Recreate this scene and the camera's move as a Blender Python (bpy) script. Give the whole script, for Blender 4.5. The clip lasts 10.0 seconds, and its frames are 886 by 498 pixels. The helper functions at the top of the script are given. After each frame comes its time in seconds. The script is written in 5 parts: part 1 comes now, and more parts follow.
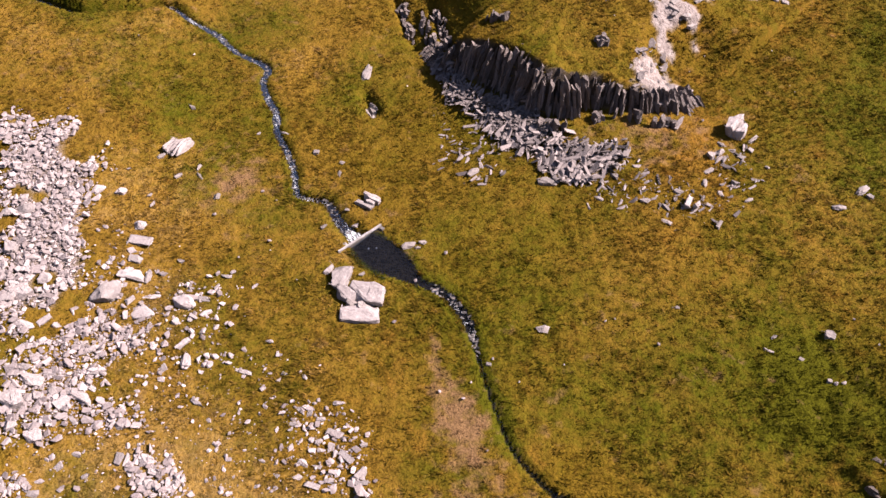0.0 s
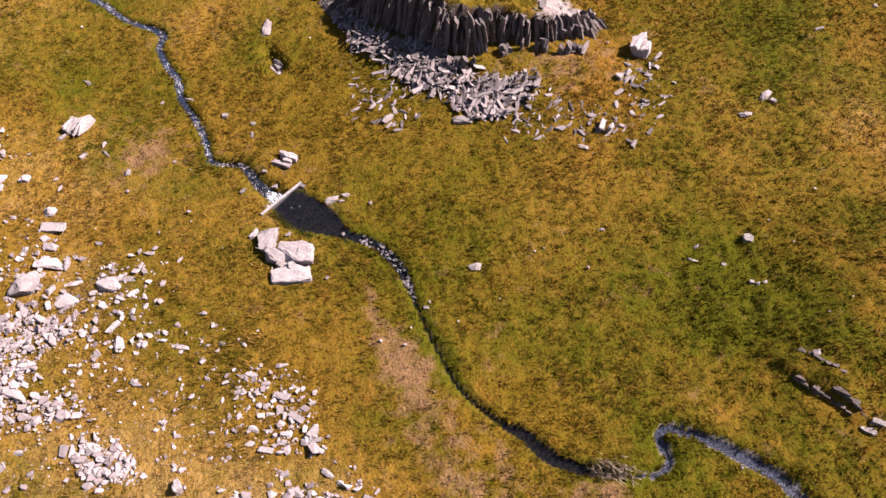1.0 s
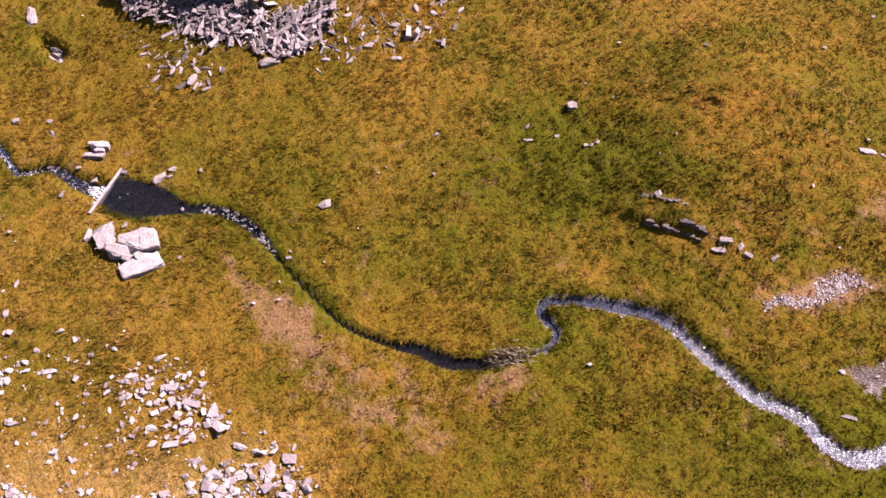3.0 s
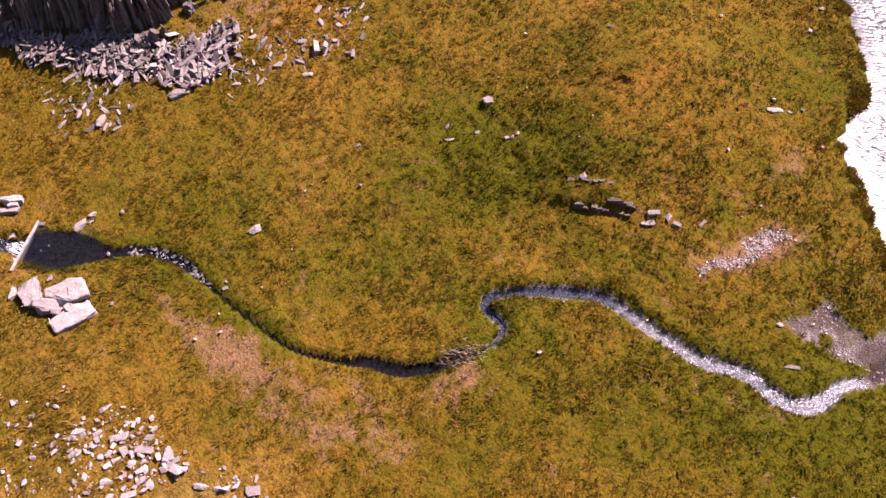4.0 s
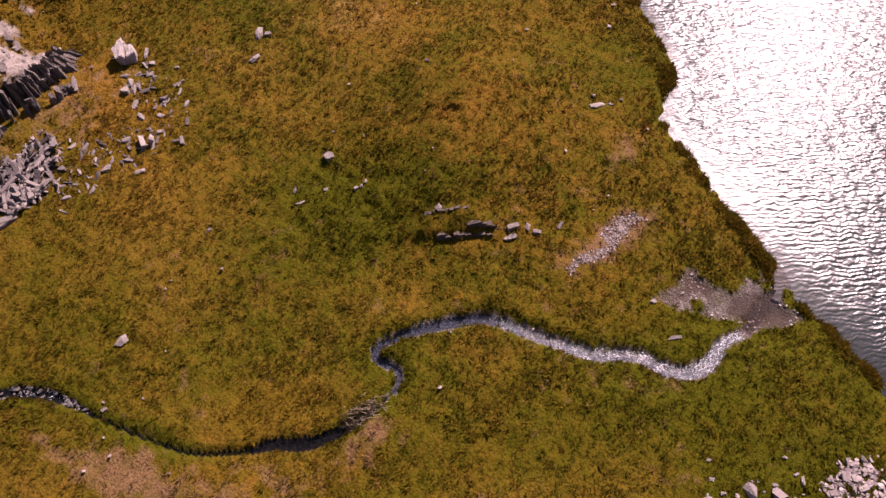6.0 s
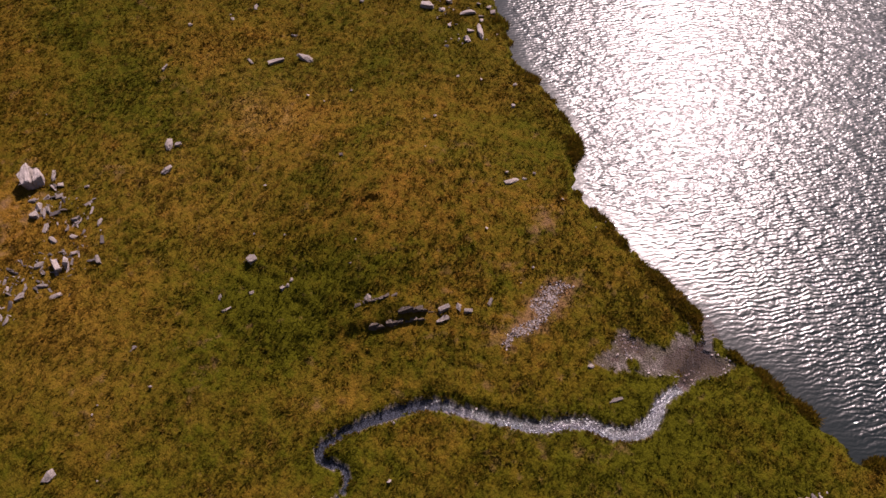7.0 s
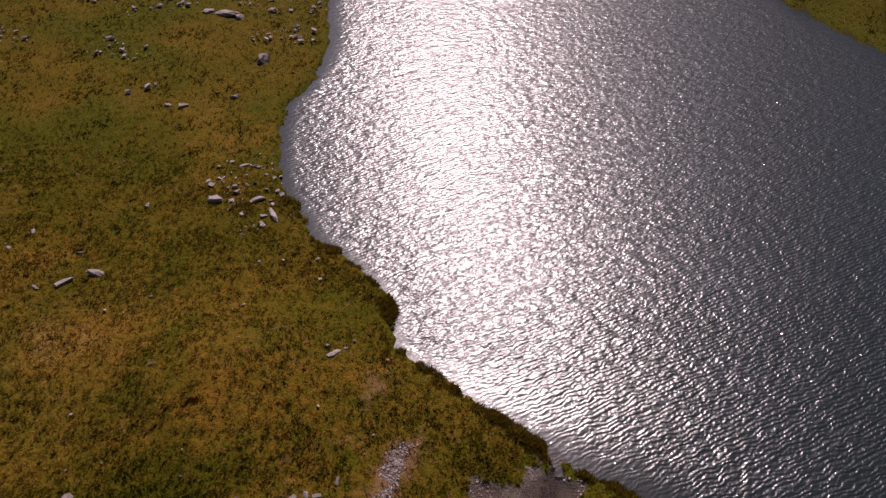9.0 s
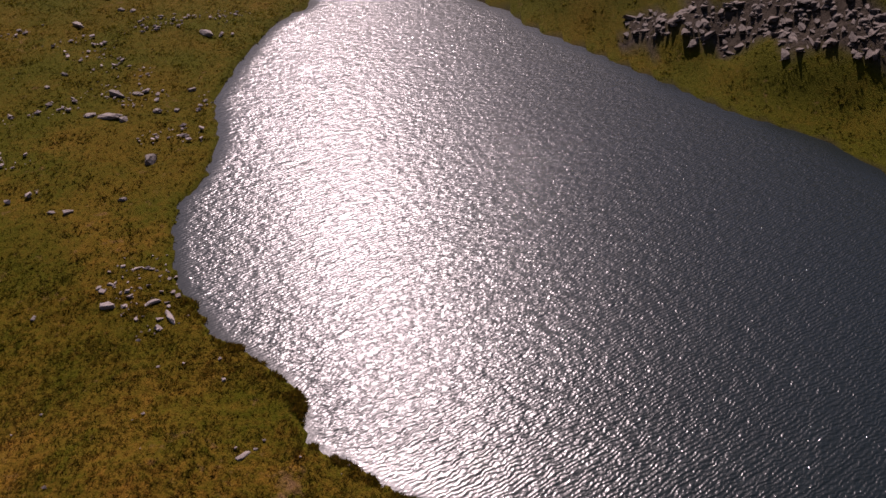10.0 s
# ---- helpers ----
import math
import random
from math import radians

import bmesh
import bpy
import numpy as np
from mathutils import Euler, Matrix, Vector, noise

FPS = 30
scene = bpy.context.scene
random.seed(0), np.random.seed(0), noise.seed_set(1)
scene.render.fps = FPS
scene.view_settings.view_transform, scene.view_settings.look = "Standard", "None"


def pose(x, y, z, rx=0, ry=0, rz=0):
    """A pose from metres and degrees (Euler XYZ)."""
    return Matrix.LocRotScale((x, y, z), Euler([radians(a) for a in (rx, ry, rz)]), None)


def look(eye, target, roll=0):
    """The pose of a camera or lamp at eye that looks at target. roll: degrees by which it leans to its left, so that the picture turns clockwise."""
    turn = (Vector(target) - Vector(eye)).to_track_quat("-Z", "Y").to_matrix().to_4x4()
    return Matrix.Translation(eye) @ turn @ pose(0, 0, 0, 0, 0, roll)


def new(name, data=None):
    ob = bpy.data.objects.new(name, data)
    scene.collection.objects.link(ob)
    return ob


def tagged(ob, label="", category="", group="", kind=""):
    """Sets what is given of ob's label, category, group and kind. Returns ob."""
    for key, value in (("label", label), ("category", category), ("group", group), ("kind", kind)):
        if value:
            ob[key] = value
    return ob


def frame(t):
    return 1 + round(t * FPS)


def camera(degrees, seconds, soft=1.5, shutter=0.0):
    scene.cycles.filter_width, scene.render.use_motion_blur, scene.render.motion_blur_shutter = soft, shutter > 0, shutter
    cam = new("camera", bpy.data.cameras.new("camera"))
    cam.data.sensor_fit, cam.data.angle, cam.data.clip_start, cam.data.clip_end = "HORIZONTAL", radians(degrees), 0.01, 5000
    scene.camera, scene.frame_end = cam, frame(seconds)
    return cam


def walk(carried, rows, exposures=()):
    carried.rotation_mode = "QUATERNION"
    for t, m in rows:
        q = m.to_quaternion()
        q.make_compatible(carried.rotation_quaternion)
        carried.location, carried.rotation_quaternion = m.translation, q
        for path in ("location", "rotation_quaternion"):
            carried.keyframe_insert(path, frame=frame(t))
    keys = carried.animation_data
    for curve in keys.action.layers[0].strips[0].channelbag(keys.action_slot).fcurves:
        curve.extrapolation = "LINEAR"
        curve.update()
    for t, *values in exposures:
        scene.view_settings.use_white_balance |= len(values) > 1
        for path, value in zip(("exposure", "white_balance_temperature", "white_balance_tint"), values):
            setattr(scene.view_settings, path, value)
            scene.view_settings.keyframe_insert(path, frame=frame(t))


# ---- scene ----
# ---- camera: a drone hovering over the outflow of a tarn, turning to the right ----
cam = camera(56.0, 10.0)
HOVER = (0.0, 0.0, 40.0)
TURNS = (
    (0.0, 38.80, -0.30, 0.00), (0.5, 36.98, -0.23, -4.20), (1.0, 35.12, -0.16, -8.50), (1.5, 33.20, -0.01, -12.90),
    (2.0, 31.23, 0.10, -17.61), (2.5, 30.24, 0.12, -22.59), (4.0, 30.35, 0.22, -36.23), (4.5, 30.36, 0.23, -40.30),
    (5.0, 30.42, 0.20, -44.35), (5.5, 31.37, 0.20, -48.66), (7.0, 39.40, 0.12, -60.97), (7.5, 42.10, 0.01, -65.14),
    (8.0, 45.00, -0.06, -69.47), (8.5, 47.98, -0.13, -73.82), (9.0, 50.90, -0.13, -78.10), (9.5, 53.80, -0.19, -82.21),
    (10.0, 56.66, -0.25, -86.28))
walk(cam, [(t, pose(*HOVER, rx, ry, rz)) for t, rx, ry, rz in TURNS],
     exposures=[(0.0, 1.99, 6550, 29), (2.5, 2.28, 6420, 40), (4.5, 2.07, 6900, 49), (5.5, 1.72, 7050, 50), (7.0, 1.02, 6900, 37),
                (8.0, 0.8, 6800, 37), (10.0, 0.52, 6750, 37)])

# ---- sky and sun ----
SUN_AZIMUTH, SUN_ELEVATION = 82.0, 42.0          # degrees, clockwise from +y
world = bpy.data.worlds.new("sky")
scene.world = world
world.use_nodes = True
sky = world.node_tree.nodes.new("ShaderNodeTexSky")
sky.sky_type, sky.sun_disc = "NISHITA", False
sky.sun_elevation, sky.sun_rotation = radians(SUN_ELEVATION), radians(SUN_AZIMUTH)
sky.altitude = 600
world.node_tree.links.new(sky.outputs[0], world.node_tree.nodes["Background"].inputs[0])
world.node_tree.nodes["Background"].inputs[1].default_value = 0.055
sun = new("sun", bpy.data.lights.new("sun", "SUN"))
sun.data.energy, sun.data.angle, sun.data.color = 5.0, radians(0.55), (1.0, 0.95, 0.88)
toward = Vector((math.sin(radians(SUN_AZIMUTH)) * math.cos(radians(SUN_ELEVATION)),
                 math.cos(radians(SUN_AZIMUTH)) * math.cos(radians(SUN_ELEVATION)), math.sin(radians(SUN_ELEVATION))))
sun.matrix_world = look(toward * 200, (0, 0, 0))


# ---- terrain functions ----
def lattice(ix, iy, seed):
    n = (ix.astype(np.int64) * 374761393 + iy.astype(np.int64) * 668265263 + seed * 974634541) & 0xFFFFFFFF
    n = ((n ^ (n >> 13)) * 1274126177) & 0xFFFFFFFF
    return ((n ^ (n >> 16)) & 0xFFFF) / 65535.0


def value_noise(x, y, seed):
    ix, iy = np.floor(x), np.floor(y)
    fx, fy = x - ix, y - iy
    fx, fy = fx * fx * (3 - 2 * fx), fy * fy * (3 - 2 * fy)
    a = lattice(ix, iy, seed) * (1 - fx) + lattice(ix + 1, iy, seed) * fx
    b = lattice(ix, iy + 1, seed) * (1 - fx) + lattice(ix + 1, iy + 1, seed) * fx
    return a * (1 - fy) + b * fy


def fbm(x, y, size, octaves=3, seed=0):
    """Noise from -1 to 1 with its largest features about `size` metres across."""
    total, amp, norm = 0.0, 1.0, 0.0
    for k in range(octaves):
        c, s = math.cos(0.7 * k + 0.4), math.sin(0.7 * k + 0.4)
        total = total + amp * (value_noise((c * x - s * y) / size + 17.3 * k, (s * x + c * y) / size - 9.1 * k, seed + k) - 0.5)
        norm, amp, size = norm + amp * 0.5, amp * 0.5, size * 0.5
    return total / norm


def ramp(v, a, b):
    u = np.clip((v - a) / (b - a), 0, 1)
    return u * u * (3 - 2 * u)


def smooth_line(points, step=4, closed=False):
    """A Catmull-Rom line through the points."""
    p = np.array(points, float)
    n, out = len(p), []
    for i in range(n if closed else n - 1):
        if closed:
            a, b, c, d = (p[(i + k) % n] for k in (-1, 0, 1, 2))
        else:
            a, b, c, d = (p[min(max(i + k, 0), n - 1)] for k in (-1, 0, 1, 2))
        for k in range(step):
            t = k / step
            out.append(0.5 * (2 * b + (c - a) * t + (2 * a - 5 * b + 4 * c - d) * t * t + (3 * b - a - 3 * c + d) * t ** 3))
    if not closed:
        out.append(p[-1])
    return np.array(out)


def line_distance(x, y, line, closed=False):
    """Distance to a line, the index along it of the nearest point, and the side (left is positive)."""
    best = np.full(np.shape(x), 1e9)
    where, side = np.zeros(np.shape(x)), np.ones(np.shape(x))
    n = len(line)
    for i in range(n if closed else n - 1):
        (ax, ay), (bx, by) = line[i][:2], line[(i + 1) % n][:2]
        dx, dy = bx - ax, by - ay
        u = np.clip(((x - ax) * dx + (y - ay) * dy) / (dx * dx + dy * dy + 1e-12), 0, 1)
        d = np.hypot(x - ax - u * dx, y - ay - u * dy)
        near = d < best
        best, where = np.where(near, d, best), np.where(near, i + u, where)
        side = np.where(near, np.sign(dx * (y - ay) - dy * (x - ax)), side)
    return best, where, side


def inside(x, y, ring):
    odd = np.zeros(np.shape(x), bool)
    for i in range(len(ring)):
        (ax, ay), (bx, by) = ring[i][:2], ring[(i + 1) % len(ring)][:2]
        if ay != by:
            odd ^= ((ay > y) != (by > y)) & (x < (bx - ax) * (y - ay) / (by - ay) + ax)
    return odd


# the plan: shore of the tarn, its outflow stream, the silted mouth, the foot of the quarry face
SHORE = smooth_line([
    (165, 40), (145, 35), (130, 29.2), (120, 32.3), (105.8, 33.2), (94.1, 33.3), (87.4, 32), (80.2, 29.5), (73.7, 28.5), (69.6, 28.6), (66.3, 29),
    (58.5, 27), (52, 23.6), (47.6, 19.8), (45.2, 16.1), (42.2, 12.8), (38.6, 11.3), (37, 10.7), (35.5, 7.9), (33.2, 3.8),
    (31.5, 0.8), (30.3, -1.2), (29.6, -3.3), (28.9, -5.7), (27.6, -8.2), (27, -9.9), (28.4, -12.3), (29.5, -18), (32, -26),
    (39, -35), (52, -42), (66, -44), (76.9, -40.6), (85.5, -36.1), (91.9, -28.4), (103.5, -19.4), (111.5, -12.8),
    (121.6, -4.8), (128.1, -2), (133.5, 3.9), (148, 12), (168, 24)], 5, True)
# x, y, half width
STREAM = smooth_line([
    (29.0, -0.6, 0.5), (26.7, -0.2, 0.3), (25.2, 0.5, 0.28), (23.9, 0.5, 0.4), (22.7, 1.0, 0.42), (22.0, 2.2, 0.42), (21.8, 3.8, 0.38),
    (20.6, 5.6, 0.4), (20.1, 7.1, 0.36), (19.5, 9.4, 0.32), (19.0, 11.4, 0.36), (17.3, 13.2, 0.34), (15.6, 14.5, 0.26), (14.2, 15.2, 0.22),
    (13.5, 14.8, 0.26), (13.7, 13.5, 0.2), (12.7, 12.9, 0.08), (11.2, 13.2, 0.07), (9.2, 13.8, 0.3), (7.7, 14.8, 0.38), (6.7, 16.1, 0.3),
    (5.6, 17.0, 0.17), (4.0, 19.0, 0.12), (3.3, 20.9, 0.1), (2.8, 22.6, 0.09), (2.3, 24.8, 0.12), (2.0, 26.2, 0.2), (1.7, 27.4, 0.32),
    (0.8, 29.0, 0.33), (-0.2, 30.0, 0.3), (-1.4, 30.6, 0.38), (-2.4, 31.6, 0.9), (-3.5, 32.5, 1.15), (-4.6, 33.5, 1.05), (-5.5, 34.4, 0.5),
    (-6.6, 35.7, 0.33), (-7.6, 37.4, 0.28), (-9.5, 38.0, 0.22), (-10.1, 40.4, 0.27), (-10.8, 42.3, 0.3), (-11.8, 44.4, 0.27), (-12.1, 46.4, 0.3),
    (-12.9, 48.0, 0.3), (-13.6, 50.1, 0.27), (-13.6, 52.0, 0.33), (-16.3, 54.0, 0.24), (-18.2, 56.2, 0.25), (-20.6, 58.0, 0.25), (-22.9, 60.0, 0.22),
    (-25.4, 59.2, 0.25), (-28.5, 58.7, 0.35), (-31.0, 58.9, 0.6), (-38.0, 63.0, 0.5)], 5)
STREAM[180:, 2] *= 0.8
SILT = smooth_line([(25.3, 4.9), (26.3, 4.4), (26.9, 4.1), (27.6, 4.3), (28.3, 4.2), (28.5, 3.4), (28.3, 2.6), (28.3, 1.7), (28.9, 1.4), (29.6, 1.4),
                    (29.9, 0.7), (30.9, 0.9), (31.3, 0.4), (30.7, -0.4), (29.9, -0.9), (29.4, -1.4), (29.5, -2.3), (28.4, -2.0), (27.6, -1.3), (27.2, -0.7),
                    (26.8, -0.2), (26.8, 0.5), (26.4, 1.3), (26.0, 2.4), (25.6, 3.3), (25.7, 3.9)], 4, True)
# deeper water through the silt, and islets of sedge in it (x, y, radius)
MOUTH_CHANNEL = ((26.4, -0.1), (27.4, 0.0), (28.1, -0.2), (28.8, -0.4), (29.6, -0.35), (30.6, -0.2), (31.6, 0.0))
ISLETS = ((26.5, 2.7, 0.32), (28.7, 1.85, 0.5), (29.95, 0.1, 0.38), (26.9, 0.3, 0.3), (27.4, 1.85, 0.14), (25.95, 1.5, 0.3), (29.9, -1.6, 0.5), (30.5, -0.9, 0.35))
QUARRY = smooth_line([(-6, 66), (-4.2, 60), (-1.8, 54), (-0.2, 50.7), (1.3, 49.9), (2.95, 48.2), (4.8, 46.9), (6.5, 44.9), (8.9, 44.7),
                      (10.6, 45.5), (12.4, 45.0), (14.2, 45.1), (16.3, 45.4), (17.9, 46.0), (20, 48)], 4)
LEDGES = (((23.4, 14.3), (22.4, 15.45), (21.35, 16.75)), ((24.1, 14.1), (23.0, 15.6)))
FACE_HEIGHT = (0.2, 0.3, 0.6, 1.5, 2.5, 3.1, 3.4, 3.5, 3.1, 2.4, 2.1, 1.8, 1.3, 0.7, 0.3)
FACE_DEPTH = (2.0, 2.0, 1.6, 1.5, 1.5, 1.6, 1.6, 1.5, 1.3, 1.1, 1.0, 1.0, 1.2, 2.0, 2.5)
GULLIES = (((-3.9, 61.5), (-1.9, 54.6)), ((-2.0, 58.6), (-0.1, 52.0)), ((-0.6, 59.0), (0.9, 52.4)), ((-5.6, 48.6), (-4.9, 46.6)))


def shore_wear(x, y):
    """How far the sedge and peat of the shore stand out or back."""
    return 0.5 * fbm(x, y, 2.2, 3, 5) + 0.34 * fbm(x, y, 0.8, 2, 6)


def plain(x, y):
    """The lie of the moor without banks, channels and rocks."""
    u = (y - x) / 1.414 + 18.4
    z = 0.34 - 0.035 * np.log1p(np.exp(np.clip(u / 3, -30, 30))) * 3
    z = z + 0.10 * np.clip(-15 - x, 0, 40) * ramp(-x, 15, 24)
    z = z + 0.06 * np.clip(10 - y, 0, 60) * ramp(18 - x, 0, 12)
    z = z + 1.9 * np.exp(-((x - 31) / 7.5) ** 2 - ((y - 21) / 7.0) ** 2)
    z = z + 0.9 * np.exp(-((x - 24.5) / 3.5) ** 2 - ((y - 17.5) / 2.2) ** 2)
    z = z + 0.05 * np.clip(y - 36, 0, 80) * ramp(x, 18, 40)
    return z


def height(x, y, fine=True):
    x, y = np.asarray(x, float), np.asarray(y, float)
    z = plain(x, y)
    # unseen hills added round the basin, to shape the light only
    far = np.hypot(x - 40, y - 10)
    z = z + 0.0009 * np.clip(far - 120, 0, 600) ** 2 * 0.55 * ramp(far, 120, 500)
    # craggy slope beyond the far shore
    up = np.clip((x - 106) * 0.62 - (y + 8) * 0.78 - 9, 0, 90)
    z = z + 0.50 * up + (2.6 * fbm(x, y, 7.0, 4, 15) * ramp(up, 2, 8) if fine else 0)
    # mound with the quarry face
    d, at, side = line_distance(x, y, QUARRY)
    d = d * side
    s = at / (len(QUARRY) - 1)
    wall = np.interp(at / 4, np.arange(len(FACE_HEIGHT)), FACE_HEIGHT)
    width = np.interp(at / 4, np.arange(len(FACE_DEPTH)), FACE_DEPTH)
    wall = wall + (2.3 - wall) * ramp(d, 2.5, 7.0)
    fade = np.exp(-(np.clip(np.hypot(x - 9, (y - 56) * 0.8) - 9, 0, 99) / 7.0) ** 2)
    z = z + wall * np.clip(d / width, 0, 1) * fade + 1.2 * ramp(d, 1, 9) * fade
    z = z + 0.9 * np.exp(-(np.clip(-d, 0, 9) / 2.4) ** 2) * ramp(s, 0.2, 0.35) * (1 - ramp(s, 0.75, 0.95))
    for (ax, ay), (bx, by) in GULLIES:
        d, _, _ = line_distance(x, y, ((ax, ay), (bx, by)))
        z = z - 0.75 * np.exp(-(d / 0.5) ** 2)
    for line in LEDGES:
        d, at, side = line_distance(x, y, line)
        z = z + 0.26 * ramp(-d * side, -0.12, 0.08) * np.exp(-(np.clip(-d * side, 0, 9) / 1.1) ** 2) * ramp(at, 0.0, 0.5) * np.exp(-(np.clip(d - 0.7, 0, 9) / 0.8) ** 2)
    if fine:
        z = z + 0.22 * fbm(x, y, 0.9, 2, 17) * np.exp(-((x - 22.5) / 6.5) ** 2 - ((y - 22) / 6.0) ** 2)
        z = z + 0.22 * fbm(x, y, 5.0, 3, 3) + 0.08 * fbm(x, y, 1.1, 3, 11) + 0.09 * fbm(x, y, 0.55, 2, 13)
        # tussocks stand highest on the wet ground towards the tarn
        z = z + 0.08 * (1 - np.abs(fbm(x, y, 0.7, 2, 23))) * ramp(x, 6, 16) * ramp(40 - y, 0, 14)
        # bare rock of the quarry mound, ribbed down the slope
        for zone in CRESTS:
            d, _, _ = line_distance(x, y, ZONES[zone], True)
            d = np.where(inside(x, y, ZONES[zone]), d, -d) + 0.9 * fbm(x, y, 1.1, 3, 95) - 0.15
            z = z + ramp(d, -0.2, 0.35) * (0.04 + 0.15 * (1 - 2 * np.abs(fbm(x * 1.5 + 0.4 * y, y * 0.6, 0.9, 3, 99))) + 0.13 * fbm(x, y, 0.6, 2, 98))
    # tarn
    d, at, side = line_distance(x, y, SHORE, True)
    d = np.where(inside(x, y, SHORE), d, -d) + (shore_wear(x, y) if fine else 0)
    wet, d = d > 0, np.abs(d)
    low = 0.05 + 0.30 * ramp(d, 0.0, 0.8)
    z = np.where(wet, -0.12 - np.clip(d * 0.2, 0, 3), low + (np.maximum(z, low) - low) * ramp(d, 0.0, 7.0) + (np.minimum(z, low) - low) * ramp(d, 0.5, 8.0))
    # silted mouth
    d2, _, _ = line_distance(x, y, SILT, True)
    d2 = np.where(inside(x, y, SILT), d2, -d2) + (0.35 * fbm(x, y, 0.9, 3, 9) if fine else 0)
    for ix, iy, r in ISLETS:
        d2 = np.minimum(d2, np.hypot(x - ix, y - iy) - r)
    z = np.where((d2 > 0) & ~wet, np.minimum(z, 0.05 - 0.12 * ramp(d2, 0, 0.9) + (0.09 * fbm(x, y, 1.2, 3, 8) if fine else 0)), z)
    z = np.where(wet | (d2 < -2.5), z, np.minimum(z, 0.1 + 0.28 * ramp(-d2, 0.1, 2.0) + ramp(-d2, 1.2, 2.5)))
    d4, _, _ = line_distance(x, y, MOUTH_CHANNEL)
    z = np.where((d4 < 0.5) & (d2 > -0.1) & ~wet, np.minimum(z, -0.16 + 0.16 * ramp(d4, 0.15, 0.5)), z)
    # stream
    d3, at3, _ = line_distance(x, y, STREAM)
    half = np.interp(at3, np.arange(len(STREAM)), STREAM[:, 2])
    level = np.interp(at3, np.arange(len(STREAM)), LEVEL)
    cut = level - 0.12 + 0.32 * ramp(d3, half * 0.7, half * 1.25 + 0.09)
    z = np.where(wet | (d3 > half + 0.4), z, np.minimum(z, cut))
    return z


LEVEL = np.minimum.accumulate(np.minimum(plain(STREAM[:, 0], STREAM[:, 1]) - 0.16, 0.0))
_dam = int(np.argmin(np.hypot(STREAM[:, 0] + 5.0, STREAM[:, 1] - 33.9))) + 1
LEVEL[_dam - 24:_dam] = LEVEL[_dam - 24]
LEVEL[_dam:] = np.minimum(LEVEL[_dam:], LEVEL[_dam - 1] - 0.45)
# ---- end of terrain functions ----


# x, y, length, width, turn of every single stone
SCREE_BLOCKS_WEST = (
    (-29.8, 42, 1.02, 0.55, 13), (-29, 40.5, 0.66, 0.34, 4), (-26.7, 35.8, 1.2, 0.81, 19), (-27.8, 35.5, 1.03, 0.69, 4),
    (-22.7, 38, 0.91, 0.74, 22), (-22.7, 37.1, 0.69, 0.49, 23), (-21.3, 37.9, 0.8, 0.56, 38), (-24.3, 37.4, 1.29, 0.61, -9),
    (-26.4, 32.6, 1.34, 1.07, 4), (-26.2, 30.4, 1.77, 0.67, -29), (-25.2, 32, 1.15, 0.75, -20), (-25, 30.4, 0.81, 0.71, 17),
    (-24, 30.3, 0.85, 0.82, 3), (-25, 29.2, 1.05, 0.96, 47), (-25.7, 28.6, 0.89, 0.85, 3), (-24.2, 26.9, 1.38, 0.52, -14),
    (-23.1, 27.3, 0.86, 0.51, 46), (-22.4, 27.1, 0.61, 0.44, 6), (-23.5, 33.5, 1.14, 0.4, -39))
BOULDERS_WEST = (
    (-19.1, 33.6, 1.53, 0.84, -9), (-19.5, 35.2, 0.84, 0.69, 5), (-19.1, 32.3, 0.83, 0.51, -20), (-19, 31, 1.65, 0.82, -3),
    (-18, 31, 1.05, 0.38, 95), (-20.1, 29.4, 1.93, 1.21, 39), (-17.7, 28.2, 1.7, 1.05, -21), (-15.4, 29, 1.38, 0.88, -12),
    (-14.4, 29.3, 1.07, 0.32, -6), (-15.6, 27.6, 0.61, 0.51, 0), (-14.8, 28, 0.85, 0.39, 84), (-14, 28.2, 0.77, 0.34, 25),
    (-14.5, 25, 1.25, 0.53, 88), (-14.9, 26, 0.95, 0.31, 45), (-15.8, 24.4, 0.6, 0.38, 44), (-18.7, 29.1, 0.69, 0.38, 56),
    (-17.4, 29.4, 0.99, 0.31, 8), (-20.5, 32.2, 0.55, 0.41, 48))
SCREE_BLOCKS_LOWER = (
    (-23.3, 24.1, 0.95, 0.43, -8), (-21.8, 23.8, 0.76, 0.45, 5), (-22.6, 23.3, 1.24, 0.64, -7), (-21.8, 22.4, 0.96, 0.67, 11),
    (-21.2, 22.8, 0.82, 0.67, 5), (-20, 24, 1.63, 0.39, -5), (-19.8, 23.3, 1.75, 0.34, -30), (-19.9, 22.5, 1.81, 0.54, -23),
    (-20.6, 22, 0.79, 0.62, 50), (-23.2, 21.9, 1.12, 1.11, 30), (-22.5, 22.2, 0.68, 0.55, 5), (-21.5, 19.9, 0.91, 0.69, 17),
    (-22.8, 20.4, 0.67, 0.63, 4), (-19.8, 21, 0.85, 0.26, -40), (-20.7, 25.9, 0.89, 0.5, 32), (-20.1, 25.6, 1.01, 0.43, 24))
